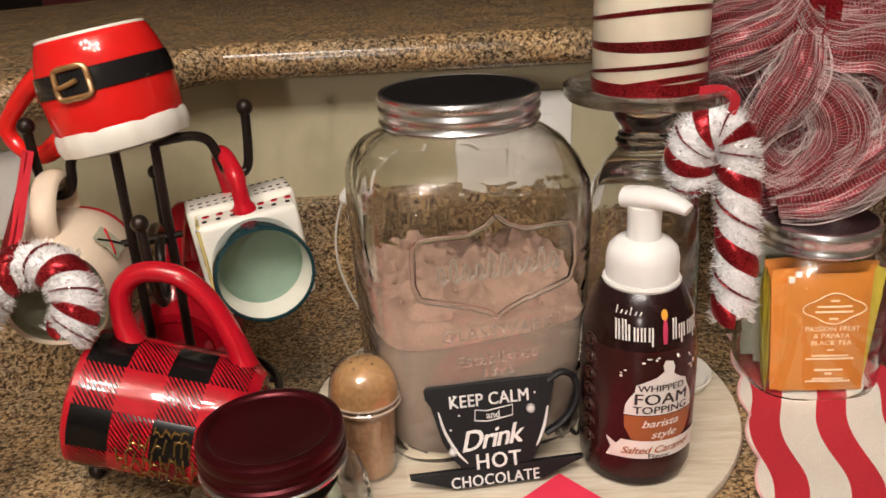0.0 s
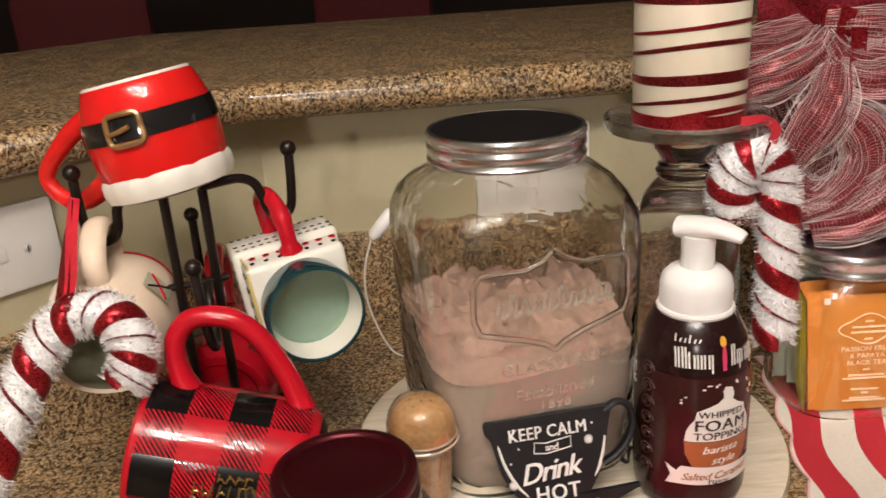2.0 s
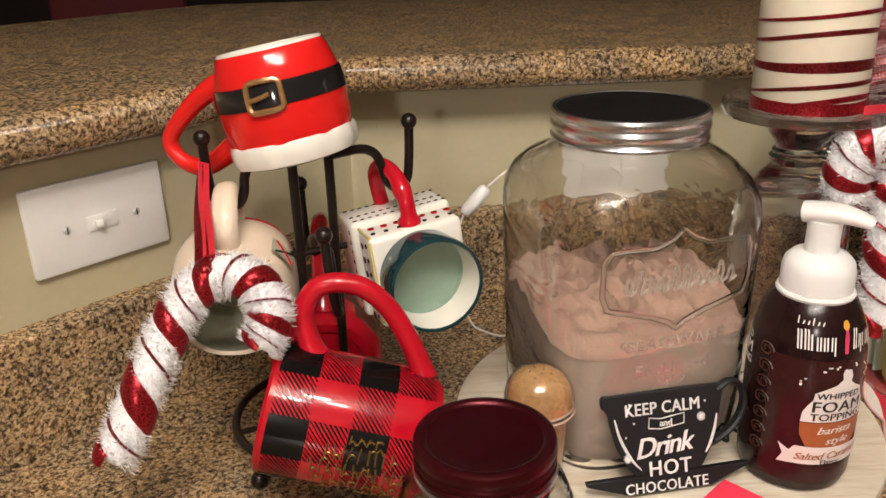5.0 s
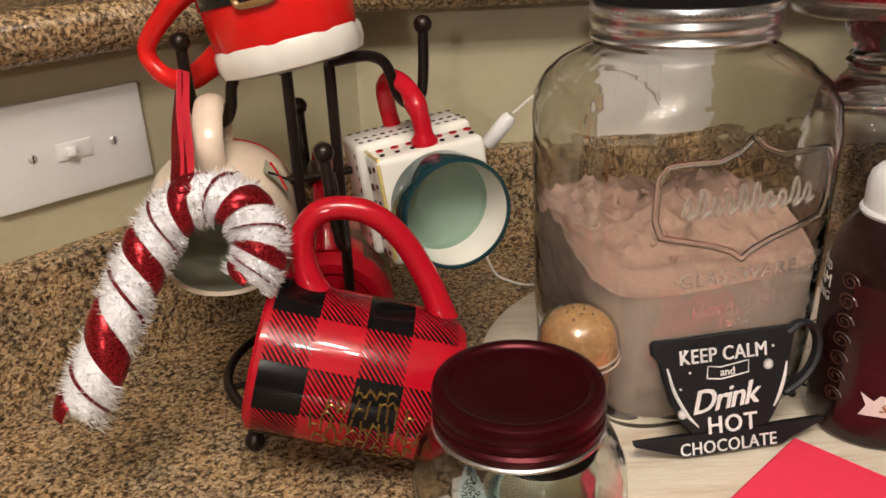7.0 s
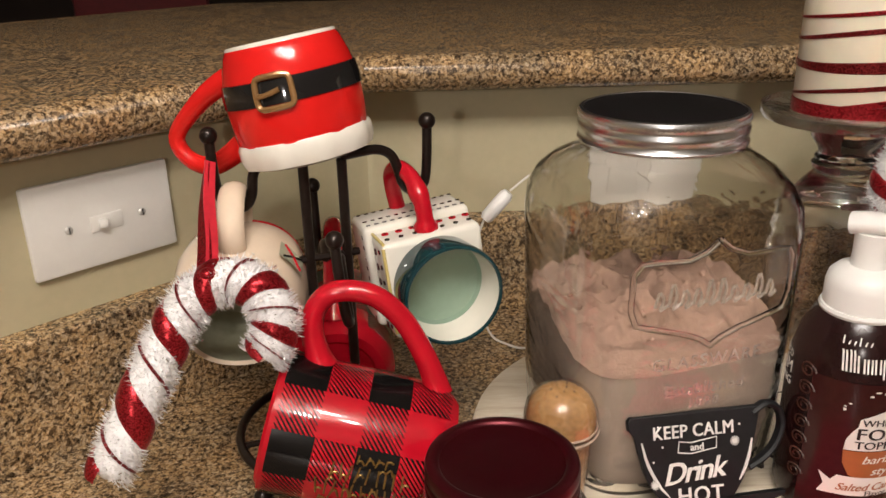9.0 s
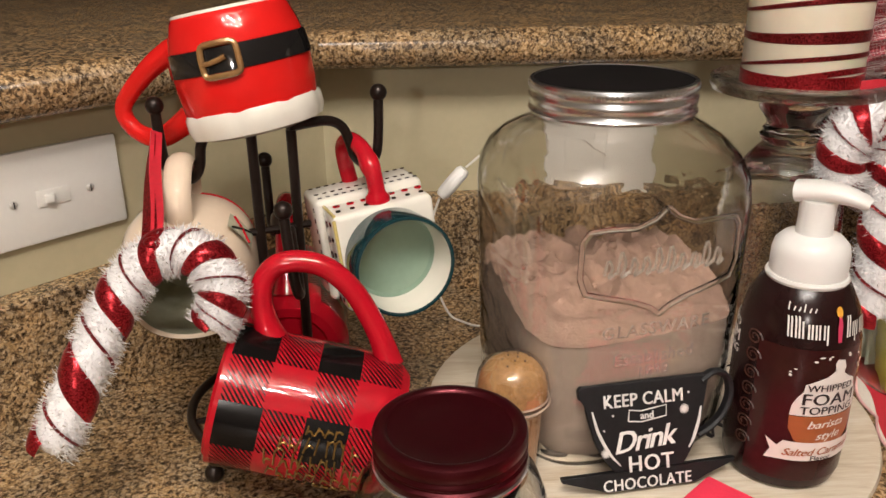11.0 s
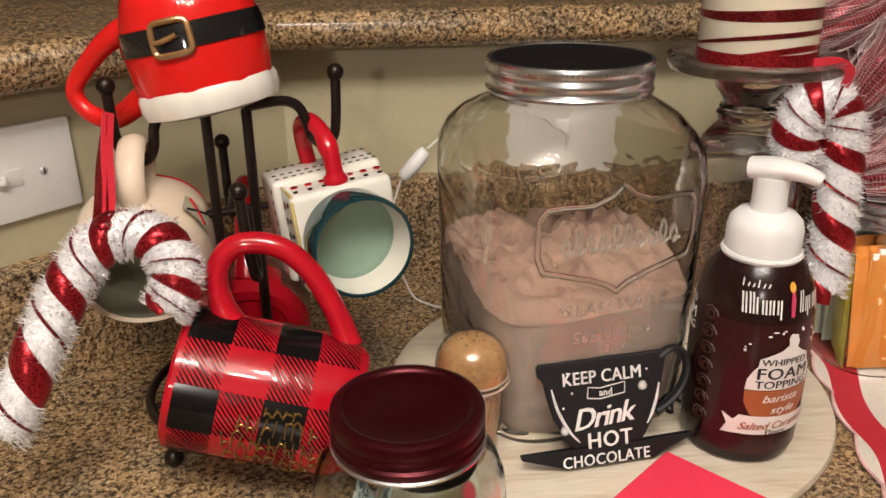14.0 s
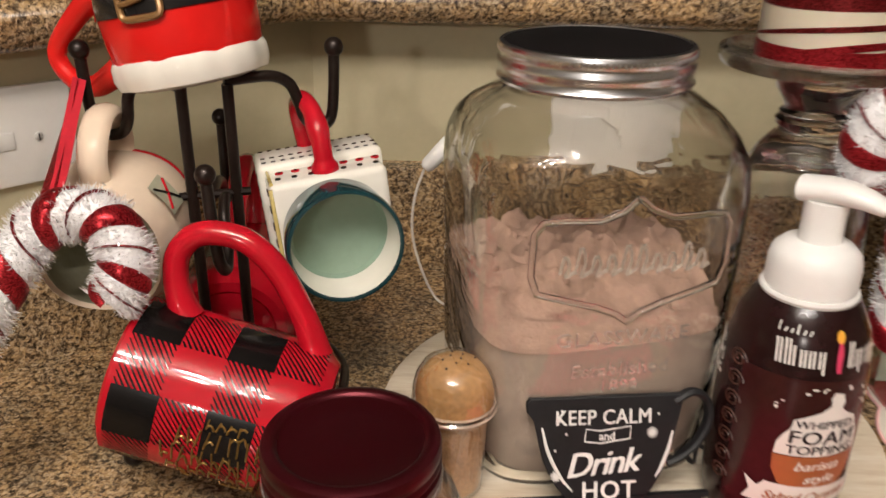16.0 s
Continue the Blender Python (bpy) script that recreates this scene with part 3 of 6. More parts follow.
# ---- plaid mugs ----
def plaid_mug(m, label, group="plaid mugs"):
    """A straight mug with a buffalo check printed round it; its mouth is at z = 0 of its own pose, the handle towards +x."""
    mug = thing("plaid_mug", label, "mug", m, group)
    R, L = 0.046, 0.116
    part("cup", lathe([(0.0415, 0.0), (0.0435, -0.0010), (R, 0.0012), (R, 0.05), (R, 0.099), (0.0445, 0.108), (0.038, L), (0.031, L), (0.029, L - 0.002), (0, L - 0.002)], 64), DEEP_RED, mug)
    part("inside", lathe([(0.0414, 0.0002), (0.0416, 0.006), (0.0415, 0.09), (0.036, 0.106), (0, 0.108)], 48), WHITE_GLAZE, mug, "pale glazed inside")
    part("handle", tube(smooth_path([(0.042, 0, 0.0235), (0.050, 0, 0.0185), (0.062, 0, 0.0125), (0.076, 0, 0.0105), (0.0890, 0, 0.0165), (0.0950, 0, 0.0305), (0.0945, 0, 0.0480), (0.0840, 0, 0.0672), (0.0670, 0, 0.0840), (0.0510, 0, 0.0960), (0.042, 0, 0.1005)], 52), lambda s: 0.0072 + 0.0032 * (abs(2 * s - 1) ** 5), 16, 1.1), DEEP_RED, mug)
    n, w = 10, 0.0265
    step = 2 * math.pi / n
    for row in range(4):
        z0 = 0.0040 + row * w
        for i in range(n):
            a0 = i * step + radians(3)
            if row % 2 == 0 and i % 2 == 0:
                part("black_square", curved_patch(lambda z: R, a0, a0 + step, z0, z0 + w, 7), BLACK_PRINT, mug, smooth=True)
            elif (row + i) % 2 == 1:
                bm = bmesh.new()
                for k in range(-8, 9):
                    o = k / 8.0
                    lo, hi = max(0, o), min(1, 1 + o)
                    if hi - lo < 0.06:
                        continue
                    th = 0.032
                    vs = []
                    for f, g in ((lo, -th), (hi, -th), (hi, th), (lo, th)):
                        u, v = f, f - o + g
                        v = min(1, max(0, v))
                        vs.append((a0 + step * u, z0 + w * v))
                    for f0, f1 in ((0, 0.25), (0.25, 0.5), (0.5, 0.75), (0.75, 1)):
                        quad = [tuple(p + (q - p) * f for p, q in zip(vs[m], vs[n2])) for m, n2, f in ((0, 1, f0), (0, 1, f1), (3, 2, f1), (3, 2, f0))]
                        bm.faces.new([bm.verts.new(((R + 0.0006) * math.cos(a), (R + 0.0006) * math.sin(a), z)) for a, z in quad])
                tagged(part("hatched_square", bm, BLACK_PRINT, mug, smooth=False), kind="stuff")
    bm = bmesh.new()
    rng = random.Random(5)
    spot = lambda a, z: Vector(((R + 0.0008) * math.cos(a), (R + 0.0008) * math.sin(a), z))
    for a_mid, length, tall in ((radians(84), 0.020, 0.06), (radians(96), 0.046, 0.12), (radians(113), 0.060, 0.14), (radians(129), 0.054, 0.10), (radians(143), 0.040, 0.08)):
        z = 0.070 - length * 0.55
        end = z + length
        while z < end:
            lean = rng.uniform(-0.001, 0.001)
            tube([spot(a_mid - tall, z + lean), spot(a_mid, z), spot(a_mid + tall, z - lean)], 0.0006, 4, bm=bm)
            if rng.random() < 0.8:
                a1 = a_mid + tall * rng.uniform(-0.9, 0.9)
                tube(smooth_path([spot(a1, z), spot(a1 - tall * 0.4, z + 0.002), spot(a1 + tall * rng.uniform(-0.3, 0.6), z + 0.0042)], 6), 0.0007, 4, bm=bm)
            z += rng.uniform(0.0045, 0.0065)
    part("gold_script", bm, GOLD, mug, "worn gold lettering")["kind"] = "stuff"
    return mug


plaid_mug(basis((-0.2485, 0.492, 0.0850), (0.96, -0.03, -0.27), (0.27, 0.20, 0.94)), "red and black buffalo plaid mug hanging by its handle")
plaid_mug(basis((-0.226, 0.700, 0.060), (0.08, -1.0, 0.0), (0.02, -0.02, 1)), "red and black plaid mug hanging behind the posts")

# ---- cream mug ----
cream = thing("cream_mug", "cream peach mug with grey inside, hung mouth outward", "mug", basis((-0.2715, 0.522, 0.1445), (-0.09, 0.98, 0.045), (0.02, -0.05, 1)))
rr = lambda a, r, z: r * (1 - 0.025 * math.cos(4 * a))
part("cup", lathe([(0.0355, 0.0015), (0.0375, -0.001), (0.0392, 0.002), (0.0445, 0.016), (0.0475, 0.036), (0.0465, 0.056), (0.042, 0.070), (0.036, 0.076), (0, 0.077)], 56, shape=rr), CREAM_GLAZE, cream)
part("inside", lathe([(0.0356, 0.0015), (0.037, 0.008), (0.0415, 0.02), (0.043, 0.036), (0.041, 0.055), (0.034, 0.068), (0, 0.071)], 48, shape=rr), GREY_GLAZE, cream, "grey green glazed inside")
part("base_line", lathe([(0.0450, 0.060), (0.0456, 0.062), (0.0440, 0.0675), (0.0425, 0.069)], 56, shape=rr), DEEP_RED, cream, "red painted line")
part("handle", tube(smooth_path([(0.036, 0, 0.018), (0.050, 0, 0.013), (0.064, 0, 0.020), (0.073, 0, 0.036), (0.070, 0, 0.054), (0.056, 0, 0.064), (0.040, 0, 0.062)], 32), 0.0058, 12, 1.55, side=(1, 0, 0)), CREAM_GLAZE, cream)
mark = part("stitch_patch", curved_patch(lambda z: 0.0478, radians(38), radians(64), 0.012, 0.034, 8, 6, 0.0008), GREY_GLAZE, cream, "pale square patch with crossed stitches")
for z0, z1 in ((0.014, 0.032), (0.032, 0.014)):
    part("stitch", tube([((0.0492) * math.cos(radians(a)), 0.0492 * math.sin(radians(a)), z) for a, z in ((42, z0), (51, 0.023), (60, z1))], 0.0008, 6), BLACK_GLAZE if z0 < z1 else DEEP_RED, mark)

# ---- camera-shaped mug ----
cam_mug = thing("camera_mug", "white square camera-shaped mug with teal ring and red handle", "mug", pose(-0.1467, 0.5931, 0.1471, -2.65, -5.95, 19.3))
CW, CT, CB, CD = 0.0370, 0.0352, -0.0375, -0.0310
BW, BT, BB, BD = 0.0411, 0.0395, -0.0390, 0.0400
part("back_body", box((-BW, 0.0, BB), (BW, BD, BT), 0.0045, seg=3), WHITE_GLAZE, cam_mug)
bm = box((-CW, CD, CB), (CW, 0.0, CT), 0.0045, seg=3)
bmesh.ops.delete(bm, geom=[f for f in bm.faces if abs(f.normal.y) > 0.99 and f.calc_area() > 0.001], context="FACES")
for y in (CD, 0.0):
    inner = [bm.verts.new((0.0005 + 0.0318 * math.cos(a), y, -0.0018 + 0.0318 * math.sin(a))) for a in (2 * math.pi * k / 48 for k in range(48))]
    rim_edges = [bm.edges.new((inner[k], inner[(k + 1) % 48])) for k in range(48)]
    outer_edges = [e for e in bm.edges if e.is_boundary and len(e.link_faces) == 1 and all(abs(v.co.y - y) < 1e-5 for v in e.verts)]
    bmesh.ops.triangle_fill(bm, edges=rim_edges + outer_edges, use_beauty=True)
part("front_body", bm, WHITE_GLAZE, cam_mug)
RX = Matrix.Rotation(radians(90), 4, "X")
LC = Vector((0.0005, CD, -0.0018))
for name, profile, mat, label in (
        ("lens_ring", [(0.0345, 0.0), (0.0352, 0.012), (0.0362, 0.0265), (0.0355, 0.0295), (0.0338, 0.0300), (0.0330, 0.0285)], TEAL, "dark teal glazed ring"),
        ("lens_inside", [(0.0331, 0.0288), (0.0322, 0.016), (0.0312, 0.004), (0.0310, -0.002)], WHITE_GLAZE, "white glazed inside"),
        ("lens_bottom", [(0.0311, 0.0025), (0.029, -0.0005), (0.018, -0.0014), (0, -0.0016)], MINT, "pale green glazed bottom")):
    bm = lathe(profile, 56)
    bmesh.ops.transform(bm, matrix=Matrix.Translation(LC) @ RX, verts=bm.verts)
    part(name, bm, mat, cam_mug, label)
part("handle", tube(smooth_path([(-0.004, 0.034, BT - 0.004), (-0.005, 0.036, 0.052), (-0.006, 0.030, 0.067), (-0.004, 0.014, 0.0745), (-0.001, -0.004, 0.0700), (0.000, -0.016, 0.0570), (0.000, -0.019, 0.0460), (0.000, -0.018, CT - 0.003)], 44), lambda s: 0.0062 + 0.0011 * max(0, math.sin((s - 0.6) * 7 * math.pi)) * (s > 0.6) + 0.0016 * (s > 0.93), 14), DEEP_RED, cam_mug, "red glazed handle")
for k in range(7):
    x = -0.030 + k * 0.0103
    if abs(x) > 0.009:
        part("dot", cyl((x, -0.021, CT + 0.0002), (0, 0, 1), 0.0018, 0.0012, 12, hint=(1, 0, 0)), BLACK_GLAZE, cam_mug)
        part("rose_dot", cyl((x + 0.002, -0.009, CT + 0.0002), (0, 0, 1), 0.0027, 0.0010, 12, hint=(1, 0, 0)), DEEP_RED, cam_mug)
        part("dot", cyl((x + 0.002, -0.009, CT + 0.0007), (0, 0, 1), 0.0010, 0.0008, 10, hint=(1, 0, 0)), BLACK_GLAZE, cam_mug)
for k in range(13):
    x = -0.037 + k * 0.0061
    for y, mat in ((0.0050, INK), (0.0150, MAROON), (0.0330, MAROON)):
        if abs(x + 0.003) > 0.008 or y < 0.02:
            part("dash", box((x, y, BT - 0.0002), (x + 0.003, y + 0.0019, BT + 0.0004)), mat, cam_mug, smooth=False)
for k in range(6):
    z = 0.028 - k * 0.0115
    part("dot", cyl((-CW - 0.0001, -0.022, z), (1, 0, 0), 0.0018, 0.0012, 12), BLACK_GLAZE, cam_mug)
    part("rose_dot", cyl((-CW - 0.0001, -0.0105, z - 0.003), (1, 0, 0), 0.0026, 0.0010, 12), MAROON, cam_mug)
for k in range(9):
    z = 0.033 - k * 0.008
    part("dash", box((-BW - 0.0004, 0.006, z - 0.003), (-BW + 0.0002, 0.0078, z)), MAROON, cam_mug, smooth=False)
YELLOW = plain("pale yellow glaze edge", (0.70, 0.56, 0.20), 0.2, vary=0.15, coat=1.0)
part("yellow_edge", tube([(-CW + 0.0009, CD + 0.0009, -0.032), (-CW + 0.0009, CD + 0.0009, 0.0), (-CW + 0.0009, CD + 0.0009, CT - 0.003)], 0.0013, 8), YELLOW, cam_mug, "pale yellow painted edge")
part("yellow_edge", tube([(-CW + 0.0020, -0.0008, CT - 0.0004), (-CW + 0.0020, -0.012, CT - 0.0004), (-CW + 0.0020, CD + 0.003, CT - 0.0004)], 0.0013, 8), YELLOW, cam_mug, "pale yellow painted edge")

# ---- round board ----
BC = Vector((0.057, 0.575, 0))
bm = lathe([(0, 0.0), (0.166, 0.0), (0.170, 0.002), (0.1712, 0.006), (0.170, 0.0095), (0.166, 0.0108), (0, 0.0108)], 96)
board = part("serving_board", bm, BOARD)
board.location = BC
tagged(board, "round whitewashed wooden serving board with dark script", "serving board")
for k, pts in enumerate((((-0.018, 0.538), (-0.028, 0.532), (-0.033, 0.519), (-0.029, 0.508), (-0.019, 0.505), (-0.012, 0.511)), ((-0.010, 0.510), (-0.002, 0.507), (0.004, 0.512), (0.000, 0.519), (-0.006, 0.514), (-0.004, 0.506), (0.008, 0.504), (0.018, 0.510)), ((0.075, 0.528), (0.082, 0.520), (0.088, 0.534), (0.094, 0.522), (0.101, 0.540), (0.108, 0.532)))):
    part("script_stroke", tube([Vector((x - BC.x, y - BC.y, 0.0110)) for x, y, _ in smooth_path([(x, y, 0) for x, y in pts], 30)], lambda s: 0.0010 + 0.0012 * abs(math.sin(3 * math.pi * s)), 6), INK, board, "dark script stroke")

# ---- big jar with cocoa ----
jar = thing("cocoa_jar", "large clear glass jar of cocoa mix with black-topped tin lid", "jar", pose(0.016, 0.569, 0.0108, 0, 0, 13))


def squarish(a, r, z):
    """Rounds a square: strong in the body, none at the neck."""
    f = min(1, max(0, (0.228 - z) / 0.035))
    n = 2 + 2.2 * f
    return r * (abs(math.cos(a)) ** n + abs(math.sin(a)) ** n) ** (-1 / n)


glass_profile = [(0, 0.006), (0.055, 0.004), (0.068, 0.0), (0.0745, 0.006), (0.0775, 0.018), (0.0790, 0.05), (0.0800, 0.10), (0.0808, 0.15), (0.0812, 0.182), (0.0803, 0.198), (0.0770, 0.211), (0.0705, 0.2205), (0.0610, 0.2275), (0.0545, 0.2315), (0.0530, 0.235), (0.0530, 0.242), (0.0510, 0.2425)]
clear(part("glass", lathe(shell(glass_profile, 0.0026), 144, shape=squarish), JAR_GLASS, jar))
def heap(x, y):
    """Height of the cocoa over the jar's foot."""
    back = max(0, min(1, (y + 0.066) / 0.075))
    h = 0.101 + 0.014 * back * back * (3 - 2 * back) + 0.008 * max(0, -x / 0.08) * back + 0.004 * x / 0.08
    crag = 0.5 - abs(noise.noise(Vector((x * 38, y * 38, 3))))
    return h + (0.022 * (crag - 0.25) + 0.009 * noise.noise(Vector((x * 95, y * 95, 7)))) * (0.12 + 0.88 * back)


bm = lathe([(0, 0.008), (0.066, 0.008), (0.0715, 0.018), (0.0742, 0.05), (0.0766, 0.090), (0.0768, 0.2)], 72, shape=squarish)
for v in bm.verts:
    if v.co.z > 0.15:
        v.co.z = heap(v.co.x, v.co.y)
part("cocoa", bm, COCOA, jar, "pale brown cocoa powder")
bm = bmesh.new()
rows = []
for i in range(31):
    row = []
    for k in range(72):
        a = 2 * math.pi * k / 72
        q = squarish(a, 0.0768 * i / 30, 0.1)
        row.append(bm.verts.new((q * math.cos(a), q * math.sin(a), heap(q * math.cos(a), q * math.sin(a)))))
    rows.append(row)
for p, q in zip(rows, rows[1:]):
    for k in range(72):
        j = (k + 1) % 72
        bm.faces.new((p[k], p[j], q[j], q[k]))
bmesh.ops.remove_doubles(bm, verts=bm.verts, dist=1e-6)
top = part("cocoa_surface", bm, COCOA_LUMP, jar, "heaped lumpy cocoa")
rng = random.Random(3)
bm = bmesh.new()
for k in range(36):
    a, r = rng.uniform(0, 2 * math.pi), math.sqrt(rng.random()) * 0.072
    x, y = r * math.cos(a), r * math.sin(a)
    if y < -0.03 and rng.random() < 0.7:
        continue
    bmesh.ops.create_icosphere(bm, subdivisions=2, radius=rng.uniform(0.0010, 0.0034), matrix=Matrix.Translation((x, y, heap(x, y) + 0.0005)) @ Matrix.Diagonal((1, rng.uniform(0.7, 1.2), 0.8, 1)))
tagged(part("cocoa_lumps", bm, COCOA_LUMP, top), kind="stuff")
lid = part("lid", lathe([(0.0545, 0.2350), (0.0562, 0.2353), (0.0568, 0.2372), (0.0555, 0.2392), (0.0555, 0.2425), (0.0566, 0.2440), (0.0566, 0.2468), (0.0557, 0.2482), (0.0557, 0.2508), (0.0563, 0.2516), (0.0563, 0.2548), (0.0556, 0.2565), (0.0535, 0.2570), (0.0525, 0.2562)], 96), STEEL, jar, "bright tin screw band")
part("lid_top", lathe([(0, 0.2557), (0.050, 0.2557), (0.0528, 0.2564), (0.0545, 0.2569), (0.0535, 0.2545)], 72), LID_BLACK, lid, "matt black lid top")
bm = bmesh.new()
for k in range(110):
    a = 2 * math.pi * k / 110
    tube([Vector((0.0562 * math.cos(a), 0.0562 * math.sin(a), z)) for z in (0.2518, 0.2545)], 0.0007, 4, bm=bm)
tagged(part("knurling", bm, STEEL, lid), kind="stuff")


def on_jar(u, v):
    """A place on the front of the jar: u along it, v up."""
    n = 4.2
    w = profile_radius(glass_profile[2:11])(v)
    y = -(max(0, w ** n - abs(u) ** n)) ** (1 / n)
    return Vector((u, y - 0.0004, v))


shield = [(0.0, 0.191), (0.008, 0.184), (0.020, 0.1795), (0.040, 0.180), (0.050, 0.179), (0.0545, 0.172), (0.0550, 0.148), (0.0515, 0.138), (0.038, 0.1345), (0.020, 0.1295), (0.007, 0.124), (0.0, 0.1185)]
outline = shield + [(-u, v) for u, v in shield[-2:0:-1]]
closed = outline + [outline[0]]
path = []
for (u0, v0), (u1, v1) in zip(closed, closed[1:]):
    for k in range(4):
        path.append(on_jar(u0 + (u1 - u0) * k / 4, v0 + (v1 - v0) * k / 4))
path.append(path[0])
clear(part("shield_outline", tube(path, 0.0020, 12, ends=False), STAND_GLASS, jar, "raised glass shield outline"))
rng = random.Random(11)
bm = bmesh.new()
u = -0.040
while u < 0.038:
    hgt = rng.choice((0.009, 0.010, 0.015))
    pts = [on_jar(u, 0.150), on_jar(u + 0.002, 0.150 + hgt), on_jar(u + 0.005, 0.149 + hgt * 0.5), on_jar(u + 0.003, 0.148), on_jar(u + 0.008, 0.151)]
    tube(smooth_path(pts, 14), 0.0011, 8, bm=bm)
    u += 0.0085
clear(part("raised_script", bm, RAISED, jar, "raised glass script"))["kind"] = "stuff"


def emboss(words, size, v0, spread=1.0):
    bm = text_mesh(words, size, depth=0.0004, spread=spread, weight=0.0)
    for vert in bm.verts:
        q = on_jar(vert.co.x, v0 + vert.co.y)
        vert.co = q + Vector((0, -vert.co.z, 0))
    clear(part("raised_lettering", bm, RAISED, jar, "raised glass words", smooth=False))["kind"] = "stuff"


emboss("GLASSWARE", 0.0125, 0.1045, 1.15)
emboss("Established", 0.0125, 0.0840, 1.05)
emboss("1898", 0.0110, 0.0735, 1.1)

# ---- sign ----
sign = thing("cup_sign", "black cup-shaped wooden sign with white lettering, leaning on the jar", "sign", pose(0.0300, 0.4680, 0.0118, 0, 0, 7) @ pose(0, 0, 0, 72, 0, 0) @ Matrix.Diagonal((1.0, 1.04, 1.0, 1)))
cup = [(-0.024, 0.0135), (-0.030, 0.021), (-0.036, 0.033), (-0.0395, 0.047), (-0.0415, 0.058), (-0.0455, 0.062), (-0.0460, 0.068), (-0.044, 0.0705), (0.044, 0.0705), (0.0445, 0.066), (0.0415, 0.055), (0.0375, 0.040), (0.0325, 0.026), (0.027, 0.018), (0.024, 0.0135)]
saucer = [(-0.030, 0.001), (0.032, 0.001), (0.040, 0.005), (0.0605, 0.0115), (0.0610, 0.0140), (0.024, 0.0136), (-0.024, 0.0136), (-0.0605, 0.0135), (-0.0600, 0.0105), (-0.040, 0.0045)]
part("cup_panel", prism(cup, 0.0, 0.0045, bevel=0.0008), SIGN, sign, smooth=False)
part("saucer_panel", prism(saucer, 0.0, 0.0052, bevel=0.0008), SIGN, sign, smooth=False)
part("cup_handle", tube([Vector((x, y, 0.0022)) for x, y, _ in smooth_path([(0.040, 0.066, 0), (0.050, 0.071, 0), (0.0585, 0.067, 0), (0.0605, 0.056, 0), (0.055, 0.044, 0), (0.046, 0.036, 0), (0.036, 0.031, 0)], 30)], 0.0044, 8, 0.55), SIGN, sign)


def sign_words(words, size, x, y, spread=1.0, shear=0.0, squeeze=1.0, tilt=0.0):
    bm = text_mesh(words, size, depth=0.00025, spread=spread, shear=shear)
    for vert in bm.verts:
        vert.co.x *= squeeze
    bmesh.ops.rotate(bm, verts=bm.verts, cent=(0, 0, 0), matrix=Matrix.Rotation(radians(tilt), 3, "Z"))
    bmesh.ops.translate(bm, verts=bm.verts, vec=(x, y, 0.0052))
    part("lettering", bm, CHALK, sign, smooth=False)


sign_words("KEEP CALM", 0.0118, -0.002, 0.0552, 1.05, squeeze=0.90)
sign_words("and", 0.0066, 0.000, 0.0462)
sign_words("Drink", 0.0195, -0.003, 0.0268, 0.9, 0.35, 1.02, 4)
sign_words("HOT", 0.0145, 0.001, 0.0128, 1.1, squeeze=0.98)
sign_words("CHOCOLATE", 0.0106, -0.002, 0.0018, 1.06, squeeze=0.93)
for pts in (((-0.0375, 0.054), (-0.034, 0.040), (-0.027, 0.026), (-0.020, 0.0175)), ((0.0385, 0.050), (0.036, 0.040), (0.032, 0.030), (0.0285, 0.024))):
    part("white_stroke", tube([Vector((x, y, 0.0046)) for x, y, _ in smooth_path([(x, y, 0) for x, y in pts], 16)], lambda s: 0.0003 + 0.0009 * math.sin(math.pi * (0.1 + 0.85 * s)), 6), CHALK, sign)
part("white_ribbon", tube([Vector((x, y, 0.0046)) for x, y in ((-0.013, 0.0455), (-0.012, 0.0525), (-0.004, 0.0512), (0.006, 0.0525), (0.014, 0.0535), (0.0135, 0.0465), (0.006, 0.0455), (-0.004, 0.0442), (-0.013, 0.0455))], 0.00045, 6), CHALK, sign)
for cx, cy, r in ((0.0265, 0.0495, 0.0032), (-0.0295, 0.0265, 0.0032)):
    bm = bmesh.new()
    for k in range(6):
        a = math.pi * k / 6
        d = Vector((math.cos(a), math.sin(a), 0)) * r
        tube([Vector((cx, cy, 0.0046)) - d, Vector((cx, cy, 0.0046)), Vector((cx, cy, 0.0046)) + d], 0.0004, 5, bm=bm)
    part("snowflake", bm, CHALK, sign)
for x, y in ((-0.0275, 0.0575), (0.0300, 0.0600), (-0.0235, 0.0500), (-0.030, 0.041), (-0.026, 0.063), (0.0315, 0.0085)):
    part("white_dot", cyl((x, y, 0.0048), (0, 0, 1), 0.00075, 0.0006, 8, hint=(1, 0, 0)), CHALK, sign)

# ---- red napkin ----
nap = thing("paper_napkin", "folded bright red paper napkin lying on the board", "napkin", Matrix.Translation((0.074, 0.476, 0.0110)) @ Matrix.Rotation(math.atan2(-0.654, -0.756), 4, "Z"))
for k in range(3):
    part("fold", box((0.0012 * k, 0.0010 * k, 0.0011 * k), (0.125, 0.125, 0.0011 * k + 0.0010), 0.0004, seg=1), NAPKIN, nap, smooth=False)

